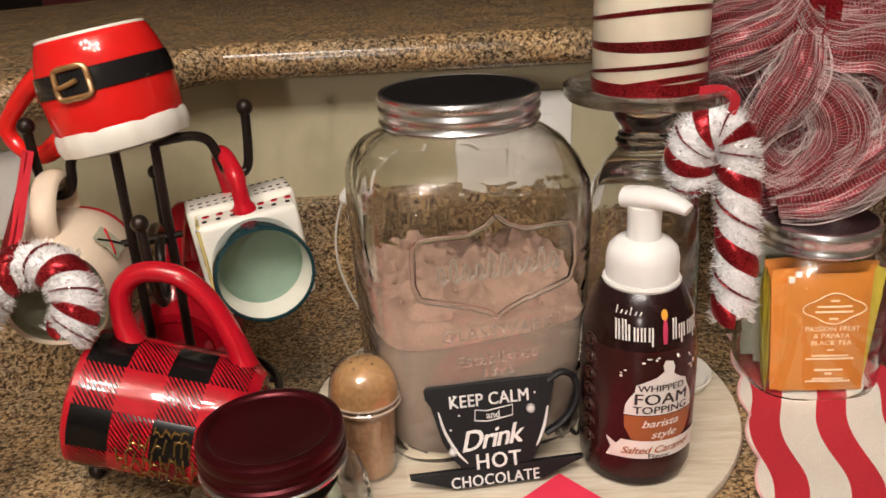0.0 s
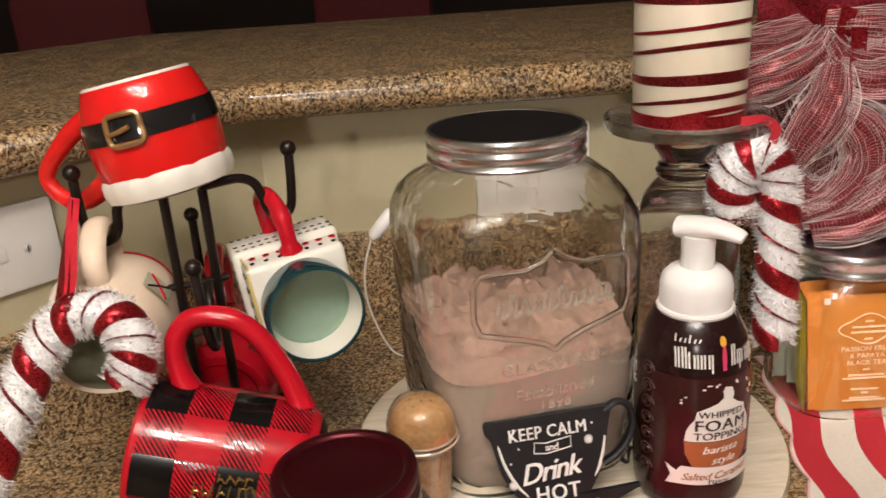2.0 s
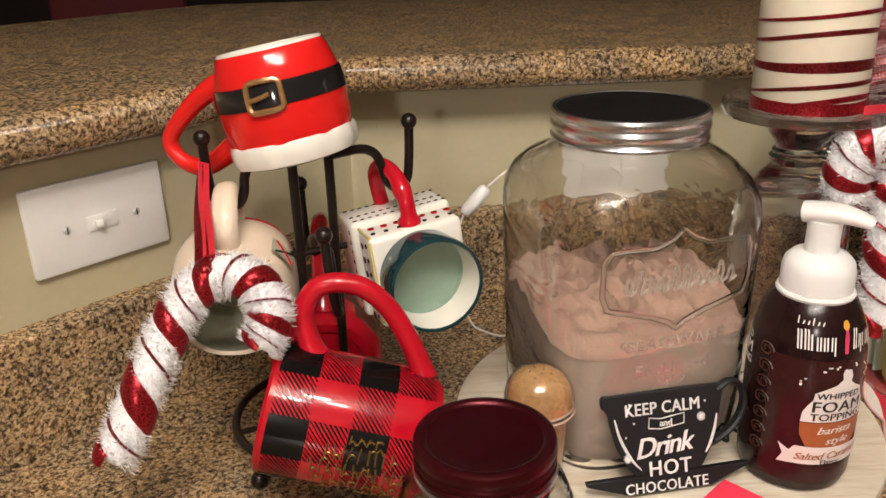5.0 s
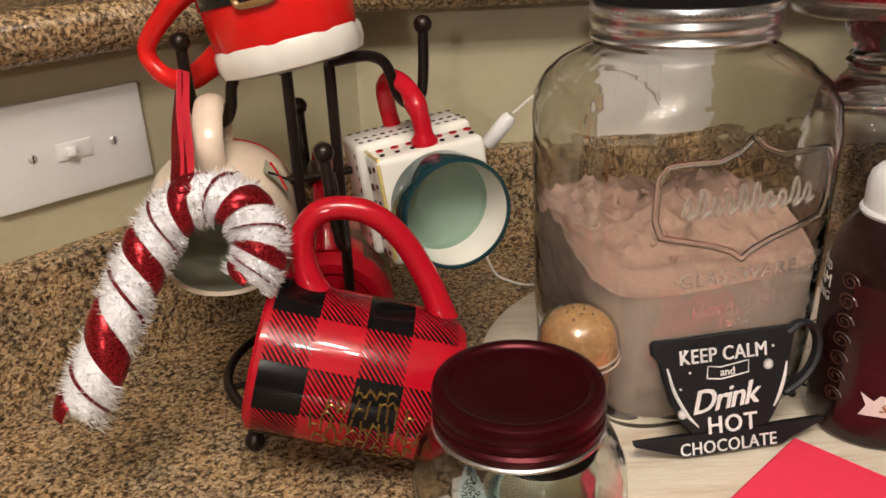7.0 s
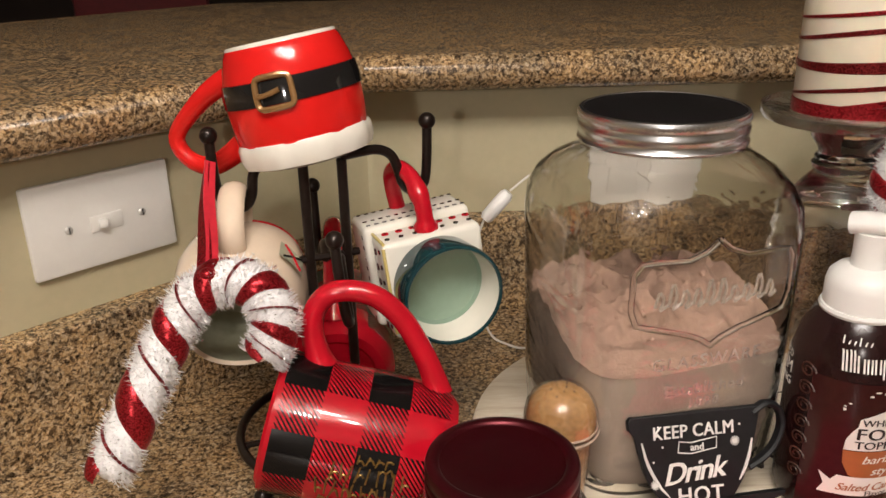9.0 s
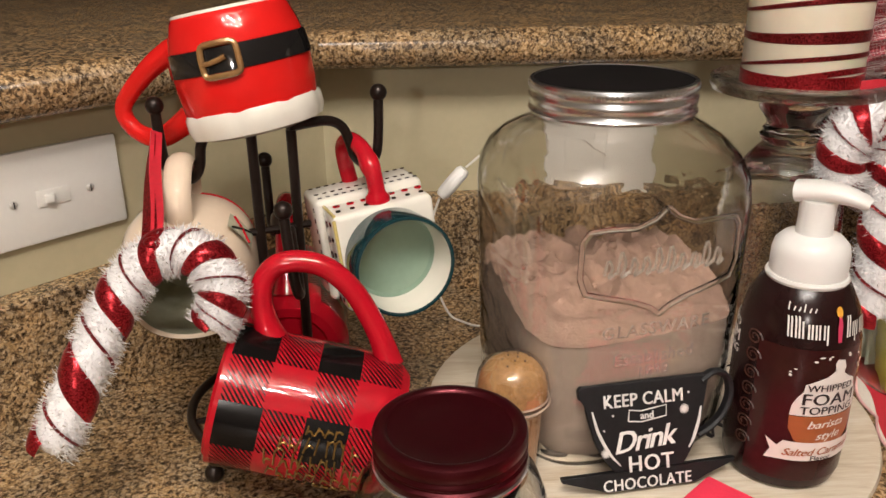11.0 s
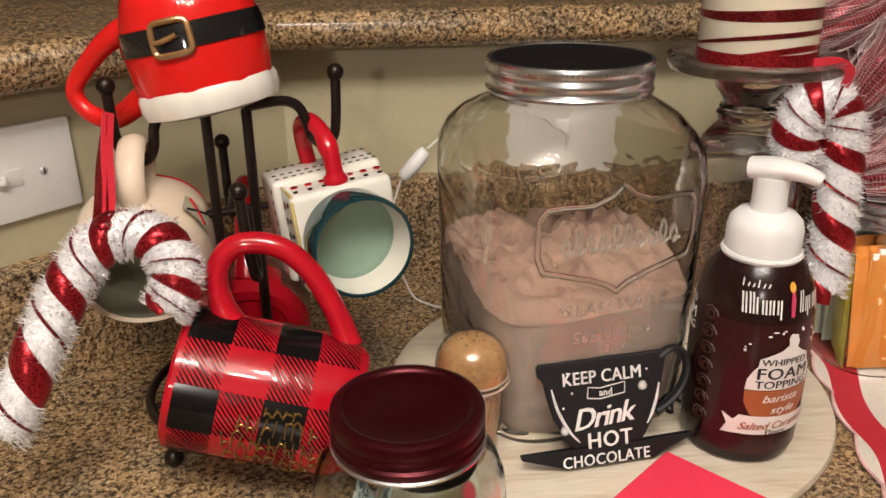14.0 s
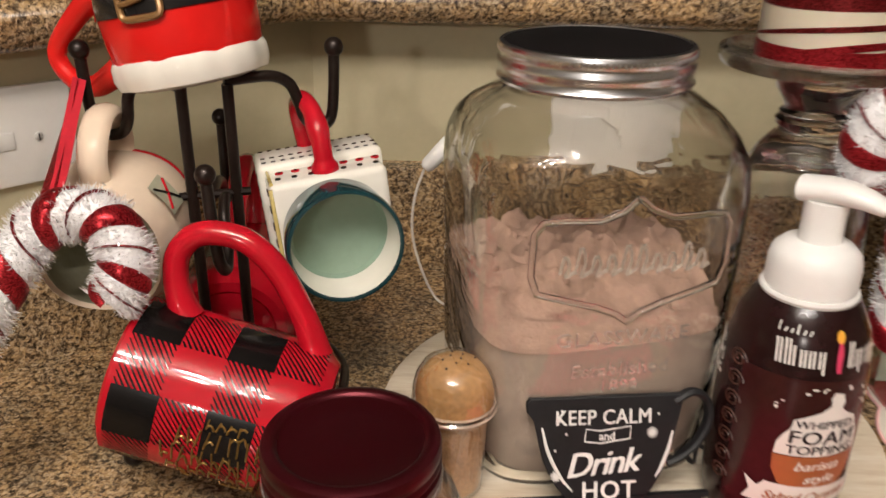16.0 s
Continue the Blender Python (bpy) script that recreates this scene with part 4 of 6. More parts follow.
# ---- foam bottle ----
bottle = thing("syrup_bottle", "dark brown foam topping bottle with white pump on the board", "bottle", pose(0.1295, 0.4925, 0.0108))
bprof = [(0, 0.0015), (0.031, 0.0), (0.0360, 0.003), (0.0380, 0.010), (0.0388, 0.03), (0.0388, 0.088), (0.0375, 0.108), (0.0340, 0.125), (0.0275, 0.138), (0.0225, 0.143), (0.0225, 0.146), (0, 0.146)]
brad = profile_radius(bprof[2:-1])
part("body", lathe(bprof, 64), BOTTLE, bottle)
part("neck_ring", lathe([(0.020, 0.1405), (0.0248, 0.1405), (0.0256, 0.1425), (0.0248, 0.1445), (0.020, 0.1445)], 48), WHITE_PLASTIC, bottle)
part("collar", lathe([(0.0225, 0.1442), (0.0236, 0.1450), (0.0236, 0.158), (0.0222, 0.1640), (0.0180, 0.1685), (0.0120, 0.1705), (0, 0.1708)], 56), WHITE_PLASTIC, bottle)
pump = part("pump", lathe([(0.0112, 0.168), (0.0107, 0.180), (0.0110, 0.192), (0, 0.193)], 40), WHITE_PLASTIC, bottle)
bm = bmesh.new()
pa = radians(-40)
pd = Vector((math.cos(pa), math.sin(pa), 0))
tube([pd * s + Vector((0, 0, z)) for s, z in ((-0.0135, 0.1955), (-0.010, 0.1962), (0.0, 0.1975), (0.010, 0.1978), (0.018, 0.1968), (0.0255, 0.1950), (0.029, 0.1935))], lambda s: 0.0068 if s < 0.35 else 0.0070 - 0.0034 * (s - 0.35) / 0.65, 16, 1.55, side=(0, 0, 1), bm=bm)
part("nozzle", bm, WHITE_PLASTIC, pump)
FACE = radians(-87)
GROW = 1.28


def on_bottle(u, v, lift=0.0004):
    u, v = u * GROW, 0.006 + v * 1.07
    r = brad(v) + lift
    return Vector((r * math.cos(FACE + u / r), r * math.sin(FACE + u / r), v))


def label_shape(name, outline, mat, lift, label=""):
    bm = bmesh.new()
    us = [u for u, v in outline]
    vs = [v for u, v in outline]
    bm.faces.new([bm.verts.new((u, v, 0)) for u, v in outline])
    for k in range(1, 16):
        cut = min(us) + (max(us) - min(us)) * k / 16
        bmesh.ops.bisect_plane(bm, geom=list(bm.verts) + list(bm.edges) + list(bm.faces), plane_co=(cut, 0, 0), plane_no=(1, 0, 0))
    for k in range(1, 8):
        cut = min(vs) + (max(vs) - min(vs)) * k / 8
        bmesh.ops.bisect_plane(bm, geom=list(bm.verts) + list(bm.edges) + list(bm.faces), plane_co=(0, cut, 0), plane_no=(0, 1, 0))
    for vert in bm.verts:
        vert.co = on_bottle(vert.co.x, vert.co.y, lift)
    return part(name, bm, mat, bottle, label, smooth=True)


def label_words(words, size, u, v, mat, squeeze=1.0, spread=1.0, shear=0.0, lift=0.0012, tilt=0.0, bow=0.0):
    bm = text_mesh(words, size, depth=0.0, spread=spread, shear=shear)
    t = math.tan(radians(tilt))
    for vert in bm.verts:
        x, y = vert.co.x * squeeze, vert.co.y
        vert.co = on_bottle(u + x, v + y + x * t + bow * x * x, lift)
    part("lettering", bm, mat, bottle, smooth=False)


def ellipse(cx, cy, rx, ry, n=20, a0=0.0, a1=2 * math.pi):
    return [(cx + rx * math.cos(a0 + (a1 - a0) * i / n), cy + ry * math.sin(a0 + (a1 - a0) * i / n)) for i in range(n + (a1 - a0 < 6.2))]


label_shape("front_label", [(-0.034, 0.004), (0.046, 0.004), (0.046, 0.094), (-0.034, 0.094)], MAROON, 0.0003, "maroon printed front label")
drop = [(0.002, 0.092), (0.006, 0.091), (0.0075, 0.087), (0.0068, 0.083), (0.010, 0.080), (0.015, 0.077), (0.0165, 0.072), (0.019, 0.067), (0.0205, 0.062), (0.021, 0.055), (-0.018, 0.055), (-0.0175, 0.062), (-0.0155, 0.067), (-0.0130, 0.071), (-0.0125, 0.076), (-0.007, 0.079), (-0.002, 0.0815), (0.0015, 0.085), (0.0008, 0.089)]
label_shape("foam_print", [(u + 0.003, v - 0.004) for u, v in drop], LABEL_WHITE, 0.0007, "white foam swirl print")
label_shape("caramel_print", [(u + 0.003, v - 0.004) for u, v in [(-0.018, 0.0545), (0.021, 0.0545), (0.0205, 0.046), (0.017, 0.038), (0.011, 0.033), (-0.008, 0.033), (-0.014, 0.038), (-0.0175, 0.046)]], LABEL_BROWN, 0.0007, "caramel brown print")
label_shape("banner_print", [(-0.024, 0.0185), (-0.0165, 0.0195), (0.026, 0.0195), (0.032, 0.0165), (0.030, 0.0235), (0.033, 0.031), (0.026, 0.0315), (-0.016, 0.0330), (-0.0185, 0.0290), (-0.0245, 0.0330), (-0.0215, 0.0255)], LABEL_WHITE, 0.0010, "white banner print")
label_words("WHIPPED", 0.0062, 0.004, 0.0680, INK, 0.95)
label_words("FOAM", 0.0108, 0.0045, 0.0588, INK, 1.0, 1.05)
label_words("TOPPING", 0.0072, 0.0045, 0.0525, INK, 1.0)
label_words("barista", 0.0075, 0.004, 0.0430, LABEL_WHITE, 1.0, 1.0, 0.3, 0.0013, 3)
label_words("style", 0.0075, 0.006, 0.0350, LABEL_WHITE, 1.0, 1.0, 0.3, 0.0013, 3)
label_words("Salted Caramel", 0.0072, 0.003, 0.0240, LABEL_BROWN, 0.92, 0.95, 0.35, 0.0015, 3)
label_words("Flavor", 0.0048, 0.004, 0.0200, INK, 1.0, 1.0, 0.0, 0.0015)
for words, size, v in (("WHIPPED", 0.0062, 0.0930), ("FOAM", 0.0108, 0.0838), ("TOPPING", 0.0072, 0.0765)):
    label_words(words, size, -0.062, v, LABEL_WHITE, 0.9, 1.0, 0.0, 0.0006)
SWIRL_INK = plain("brown swirl ink", (0.045, 0.014, 0.008), 0.3, vary=0.2)
for k in range(7):
    v0 = 0.024 + 0.0115 * k
    pts = [on_bottle(-0.037 + 0.0050 * math.cos(a) * (1 - a / 14), v0 + 0.0050 * math.sin(a) * (1 - a / 14), 0.0002) for a in (0.5 * i for i in range(22))]
    part("swirl_print", tube(pts, 0.0006, 5), SWIRL_INK, bottle, "brown swirl print")
rng = random.Random(8)
for k, (u, high, low) in enumerate(((-0.0205, 0.0120, 0.0), (-0.0170, 0.0125, 0.0), (-0.0138, 0.0100, 0.0), (-0.0112, 0.0085, 0.0), (-0.0078, 0.0085, 0.0), (-0.0040, 0.0085, 0.0030), (0.0085, 0.0125, 0.0), (0.0122, 0.0085, 0.0030), (0.0156, 0.0085, 0.0), (0.0184, 0.0085, 0.0), (0.0216, 0.0085, 0.0030), (0.0246, 0.0085, 0.0))):
    for du in ((0.0, 0.0016) if k not in (2, 8) else (0.0,)):
        label_shape("brand_bar", [(u + du, 0.1005 - low * (du > 0)), (u + du + 0.0009, 0.1005 - low * (du > 0)), (u + du + 0.0010, 0.1005 + high), (u + du + 0.0001, 0.1005 + high)], LABEL_WHITE, 0.0008, "white brand mark")
for k in range(6):
    u = -0.0200 + 0.0024 * k
    label_shape("brand_stroke", [(u, 0.1155), (u + 0.0006, 0.1153), (u + 0.0017, 0.1175 + 0.002 * (k in (0, 3))), (u + 0.0012, 0.1178 + 0.002 * (k in (0, 3)))], LABEL_WHITE, 0.0008, "white brand mark")
label_shape("figure_print", [(0.0035, 0.0985), (0.0055, 0.0985), (0.0060, 0.108), (0.0052, 0.1135), (0.0038, 0.1135), (0.0032, 0.107)], plain("pink ink", (0.6, 0.05, 0.12), 0.3), 0.0009, "pink brand mark")
label_shape("figure_top", ellipse(0.0045, 0.1155, 0.0018, 0.003), plain("yellow ink", (0.75, 0.38, 0.05), 0.3), 0.0009, "yellow brand mark")
for k in range(16):
    a = radians(rng.uniform(15, 175))
    rr2 = rng.uniform(0.016, 0.024)
    label_shape("bean_print", ellipse(0.004 + rr2 * math.cos(a) * 1.1, 0.074 + rr2 * math.sin(a) * 0.75, rng.uniform(0.0006, 0.0016), rng.uniform(0.0004, 0.0010), 8), LABEL_WHITE, 0.0007)

# ---- candle on a glass stand ----
stand = thing("candle_stand", "clear pressed glass candle pedestal with a flat plate", "candle holder", pose(0.151, 0.582, 0.0108) @ Matrix.Diagonal((1, 1, 1.0186, 1)))
pedestal = [(0, 0.188), (0.012, 0.187), (0.024, 0.183), (0.0330, 0.172), (0.0390, 0.150), (0.0410, 0.12), (0.0418, 0.06), (0.0412, 0.02), (0.0395, 0.003), (0.0405, 0.0), (0.0425, 0.001), (0.0440, 0.006), (0.0445, 0.02), (0.0450, 0.06), (0.0442, 0.12), (0.0425, 0.150), (0.0375, 0.1745), (0.0290, 0.190), (0.0215, 0.1985), (0.0187, 0.2015), (0.0215, 0.2040), (0.0220, 0.2070), (0.0195, 0.2095), (0.0205, 0.2115), (0.0180, 0.2140), (0.0200, 0.2190), (0.0245, 0.2250), (0.0258, 0.2310), (0.0230, 0.2345), (0, 0.2345)]
clear(part("pedestal", lathe(pedestal, 64), STAND_GLASS, stand))
clear(part("plate", lathe([(0, 0.2350), (0.030, 0.2350), (0.050, 0.2360), (0.0585, 0.2385), (0.0605, 0.2425), (0.0600, 0.2470), (0.0575, 0.2480), (0.0560, 0.2445), (0.050, 0.2425), (0, 0.2420)], 64), PRESSED_GLASS, stand))
candle = thing("pillar_candle", "ivory pillar candle with red glitter swirls on the glass stand", "candle", pose(0.151, 0.582, 0.0108 + 0.2470))
CR = 0.0395
part("wax", lathe([(0, 0), (CR - 0.001, 0), (CR, 0.0015), (CR, 0.125), (CR - 0.002, 0.1275), (CR - 0.010, 0.1265), (0, 0.124)], 64), WAX, candle)
part("wick", tube([(0, 0, 0.123), (0.0005, 0, 0.130), (0.002, 0.001, 0.136)], 0.0010, 6), INK, candle)


def swirl(z0, drop, width, mat):
    """A painted band that stands highest towards the cloth and sinks round the back."""
    bm = bmesh.new()
    prev = None
    for i in range(73):
        a = 2 * math.pi * i / 72
        z = z0 - drop * (1 - math.cos(a + 1.1)) + 0.0006 * math.sin(2 * a + z0 * 300)
        h = width * (0.72 + 0.28 * math.cos(a + 1.5 + 0.4 * math.sin(z0 * 700)))
        cur = [bm.verts.new(((CR + d) * math.cos(a), (CR + d) * math.sin(a), max(0.001, z + dz * h))) for d, dz in ((0.0001, -0.5), (0.0007, -0.42), (0.0007, 0.42), (0.0001, 0.5))]
        if prev:
            for k in range(3):
                bm.faces.new((prev[k], cur[k], cur[k + 1], prev[k + 1]))
        prev = cur
    part("swirl", bm, mat, candle, "red glitter swirl")


bm = lathe([(CR + 0.0001, 0.0010), (CR + 0.0007, 0.0016), (CR + 0.0007, 0.0095), (CR + 0.0001, 0.0102)], 64)
part("base_band", bm, RED_GLITTER, candle, "red glitter band")
for z0, drop, width, mat in ((0.0130, 0.0075, 0.0042, RED_GLITTER), (0.0240, 0.0068, 0.0034, DARK_GLITTER), (0.0350, 0.0008, 0.0080, DARK_GLITTER), (0.0585, 0.0050, 0.0036, DARK_GLITTER), (0.0710, 0.0050, 0.0030, RED_GLITTER), (0.0880, 0.0012, 0.0072, DARK_GLITTER), (0.1050, 0.0050, 0.0036, DARK_GLITTER), (0.1160, 0.0040, 0.0030, RED_GLITTER)):
    swirl(z0, drop, width, mat)

# ---- small jar with red lid ----
small = thing("red_lidded_jar", "small clear glass jar with burgundy lid holding a mirrored votive", "jar", pose(-0.106, 0.407, 0.0))
clear(part("glass", lathe(shell([(0, 0.002), (0.040, 0.001), (0.048, 0.0), (0.053, 0.006), (0.0555, 0.02), (0.0560, 0.045), (0.0545, 0.062), (0.050, 0.074), (0.0440, 0.082), (0.0405, 0.0865), (0.0400, 0.096)], 0.0022), 72), SMALL_GLASS, small))
rl = part("lid", lathe([(0.0410, 0.0885), (0.0426, 0.0880), (0.0432, 0.0888), (0.0432, 0.0925), (0.0418, 0.0940), (0.0418, 0.0952), (0.0432, 0.0966), (0.0432, 0.0985), (0.0424, 0.0995), (0.0424, 0.1005), (0.0431, 0.1015), (0.0431, 0.1055), (0.0423, 0.1080), (0.0402, 0.1092), (0.0375, 0.1094), (0.0358, 0.1086), (0.0348, 0.1070), (0.0335, 0.1066), (0.020, 0.1064), (0, 0.1064)], 72), LID_RED, small, "burgundy lacquered tin lid")
part("lid_edge", lathe([(0.0425, 0.0856), (0.0438, 0.0862), (0.0440, 0.0876), (0.0428, 0.0884)], 64), STEEL, rl, "bare tin edge")
SILVER = plain("mirrored silver green glass", (0.62, 0.76, 0.72), 0.10, 1.0, vary=0.25, grain=45, bumps=0.5)
SNOW = plain("white fluff", (0.8, 0.76, 0.68), 0.9, vary=0.1, bumps=0.8, grain=120)
NEEDLE = plain("dark green brush needles", (0.015, 0.055, 0.035), 0.6, vary=0.3, grain=300)
FROST = plain("frosted needle tips", (0.62, 0.70, 0.66), 0.6, vary=0.2, grain=300)
votive = part("votive", lathe([(0, 0.014), (0.024, 0.014), (0.0285, 0.020), (0.0295, 0.045), (0.0285, 0.066), (0.0262, 0.074), (0.0268, 0.0765), (0.0255, 0.0765), (0.0245, 0.070), (0, 0.068)], 48, shape=lambda a, r, z: r * (1 + 0.012 * math.sin(7 * a + 90 * z))), SILVER, small, "mirrored silver green glass votive")
votive.location = (0.010, -0.010, 0)


def brush_tree(x, y, z, high, wide, seed):
    """A bottle-brush tree: a twisted wire with dark needles and frosted tips."""
    tree_part = part("brush_tree", tube([(x, y, z), (x, y, z + high * 0.5), (x, y, z + high)], 0.0008, 6), BLACK_IRON, small, "frosted green bottle-brush tree")
    rng = random.Random(seed)
    green, white = bmesh.new(), bmesh.new()
    for k in range(1500):
        f = rng.random() ** 0.7
        a = rng.uniform(0, 2 * math.pi)
        reach = wide * (1 - f) * rng.uniform(0.75, 1.05) + 0.001
        p = Vector((x, y, z + high * f))
        d = Vector((math.cos(a), math.sin(a), rng.uniform(-0.1, 0.5)))
        w = d.cross(Vector((0, 0, 1))).normalized() * 0.0003
        q, tip = p + d * reach * 0.75, p + d * reach
        green.faces.new([green.verts.new(v) for v in (p - w, p + w, q + w, q - w)])
        white.faces.new([white.verts.new(v) for v in (q - w * 1.3, q + w * 1.3, tip + w, tip - w)])
    tagged(part("needles", green, NEEDLE, tree_part, smooth=False), kind="stuff")
    tagged(part("frosted_tips", white, FROST, tree_part, "white frosted needle tips", smooth=False), kind="stuff")


brush_tree(-0.026, -0.020, 0.018, 0.062, 0.016, 4)
brush_tree(0.012, 0.034, 0.018, 0.058, 0.014, 5)
bm = bmesh.new()
rng = random.Random(2)
for k in range(60):
    a, r = rng.uniform(0, 6.28), 0.041 * math.sqrt(rng.random())
    bmesh.ops.create_icosphere(bm, subdivisions=1, radius=rng.uniform(0.006, 0.011), matrix=Matrix.Translation((r * math.cos(a), r * math.sin(a), rng.uniform(0.012, 0.030))))
tagged(part("fluff", bm, SNOW, small, "white fluffy filling"), kind="stuff")

# ---- cinnamon shaker ----
shaker = thing("cinnamon_cup", "clear domed plastic cup of cinnamon sugar on the board", "plastic cup", pose(-0.0590, 0.4925, 0.0108))
part("cup", lathe([(0, 0.001), (0.0165, 0.0), (0.0178, 0.002), (0.0190, 0.025), (0.0205, 0.052), (0.0212, 0.056), (0.0228, 0.0575), (0.0235, 0.060)], 40), PLASTIC_CLEAR, shaker)
bm = lathe([(0, 0.002), (0.0155, 0.002)] + [(0.0164 + 0.0034 * k / 14, 0.004 + 0.0033 * k) for k in range(15)] + [(0.0185, 0.054), (0, 0.055)], 56)
for v in bm.verts:
    f = 1 + 0.055 * noise.noise(v.co * 330) + 0.03 * noise.noise(v.co * 800)
    v.co.x, v.co.y = v.co.x * f, v.co.y * f
part("filling", bm, CINNAMON, shaker, "brown crumbly cinnamon sugar")
dome = part("dome", lathe([(0.0252, 0.0585), (0.0258, 0.0600), (0.0244, 0.0615), (0.0254, 0.0635), (0.0250, 0.0660), (0.0246, 0.0715), (0.0230, 0.0790), (0.0192, 0.0855), (0.0130, 0.0897), (0.006, 0.0914), (0, 0.0917)], 44), PLASTIC_CLEAR, shaker)
part("topping", lathe([(0.0228, 0.062), (0.0230, 0.070), (0.0214, 0.0775), (0.0176, 0.0838), (0.0118, 0.0880), (0.0055, 0.0898), (0, 0.0901)], 40), CORK, dome, "pale orange domed topping")
RIM_PLASTIC = plain("cloudy rim plastic", (0.72, 0.56, 0.44), 0.12, vary=0.1)
for z, r in ((0.0598, 0.0249), (0.0634, 0.0243)):
    part("rim_ring", tube([(r * math.cos(a), r * math.sin(a), z) for a in (2 * math.pi * i / 40 for i in range(41))], 0.0008, 6, ends=False), RIM_PLASTIC, dome, "cloudy plastic rim ring")
for k in range(9):
    a = k * 2.4
    q = 0.003 + 0.0011 * k
    z = 0.0903 - 14 * q * q
    part("speck", ball((q * math.cos(a), q * math.sin(a), z), 0.0007, 6), INK, dome)


# ---- tinsel candy canes ----
def candy_cane(points, r, turns, label, seed, m=None, fibres=2600):
    """A padded cane: white core, tinsel fibres and a glitter ribbon wound round it."""
    cane = thing("candy_cane", label, "christmas ornament", m, "tinsel candy canes")
    n = 120
    pts = smooth_path(points, n)
    fr = frames(pts, (0.2, -1, 0.3))
    core = r * 0.84
    part("core", tube(pts, lambda s: core * max(0.12, min(1, math.sqrt(min(s, 1 - s) / 0.035))), 18), CANE_CORE, cane)

    def at(s, a, d):
        f = max(0, min(n - 1.001, s * (n - 1)))
        i = int(f)
        q = fr[i][0].lerp(fr[i + 1][0], f - i)
        nn, bb = fr[i][1], fr[i][2]
        return q + (nn * math.cos(a) + bb * math.sin(a)) * d

    length = sum((q - p).length for p, q in zip(pts, pts[1:]))

    def ribbon(shift, width, mat, lift, name):
        bm = bmesh.new()
        prev = None
        k = int(abs(turns) * 26)
        for i in range(k + 1):
            s = 0.01 + 0.98 * i / k
            a = shift + 2 * math.pi * turns * s
            cur = [bm.verts.new(at(s + o * width / length, a, core + l)) for o, l in ((-0.5, 0.0008), (-0.4, lift), (0.0, lift + 0.0007), (0.4, lift), (0.5, 0.0008))]
            if prev:
                for x in range(4):
                    bm.faces.new((prev[x], cur[x], cur[x + 1], prev[x + 1]))
            prev = cur
        part(name, bm, mat, cane, "red glitter ribbon")

    ribbon(0.0, 0.0118, RED_GLITTER, r * 0.13, "wide_ribbon")
    ribbon(math.pi, 0.0016, DARK_GLITTER, r * 0.12, "thin_ribbon")
    rng = random.Random(seed)
    bm = bmesh.new()
    made = 0
    while made < fibres:
        s, a = rng.uniform(0.0, 1.0), rng.uniform(0, 2 * math.pi)
        ph = ((a - 2 * math.pi * turns * s) / (2 * math.pi)) % 1.0
        if min(ph, 1 - ph) * length / abs(turns) < 0.0060:
            continue
        p = at(s, a, core * 0.96)
        tip = at(s + rng.uniform(-0.009, 0.009), a + rng.uniform(-0.22, 0.22), core + (0.06 + 0.38 * rng.random() ** 1.6) * r)
        d = (tip - p)
        w = d.cross(Vector((rng.uniform(-1, 1), rng.uniform(-1, 1), rng.uniform(-1, 1)))).normalized() * rng.uniform(0.00018, 0.00036)
        mid = p + d * 0.55 + Vector((0, 0, -0.0004))
        v = [bm.verts.new(x) for x in (p - w, p + w, mid + w, mid - w, tip)]
        bm.faces.new((v[0], v[1], v[2], v[3]))
        bm.faces.new((v[3], v[2], v[4]))
        made += 1
    tagged(part("tinsel", bm, TINSEL, cane, "white sparkling tinsel fibres", smooth=False), kind="stuff")
    bm = bmesh.new()
    for k in range(fibres // 20):
        s, a = rng.uniform(0.0, 1.0), rng.uniform(0, 2 * math.pi)
        ph = ((a - 2 * math.pi * turns * s) / (2 * math.pi)) % 1.0
        if min(ph, 1 - ph) * length / abs(turns) < 0.0060:
            continue
        q = at(s, a, core + rng.uniform(0.10, 0.40) * r)
        d1 = Vector((rng.uniform(-1, 1), rng.uniform(-1, 1), rng.uniform(-1, 1))).normalized()
        d2 = d1.cross(Vector((rng.uniform(-1, 1), rng.uniform(-1, 1), rng.uniform(-1, 1)))).normalized()
        d1, d2 = d1 * rng.uniform(0.0006, 0.0014), d2 * 0.0003
        bm.faces.new([bm.verts.new(q + v) for v in (d1 + d2, d1 - d2, -d1 - d2, -d1 + d2)])
    tagged(part("film_glint", bm, SILVER_FILM, cane, "silver film glints", smooth=False), kind="stuff")
    return cane


left_cane = candy_cane([(-0.343, 0.448, 0.074), (-0.331, 0.456, 0.097), (-0.315, 0.470, 0.130), (-0.302, 0.483, 0.154), (-0.288, 0.492, 0.1725), (-0.2685, 0.496, 0.1820), (-0.2490, 0.494, 0.1770), (-0.2390, 0.488, 0.161), (-0.2415, 0.483, 0.146), (-0.2480, 0.480, 0.1365)], 0.0150, -6.1, "red and white tinsel candy cane hanging from the mug tree", 21, fibres=10000)
RIBBON = plain("red satin ribbon", (0.50, 0.010, 0.025), 0.35, vary=0.15, grain=90, sheen=0.3)


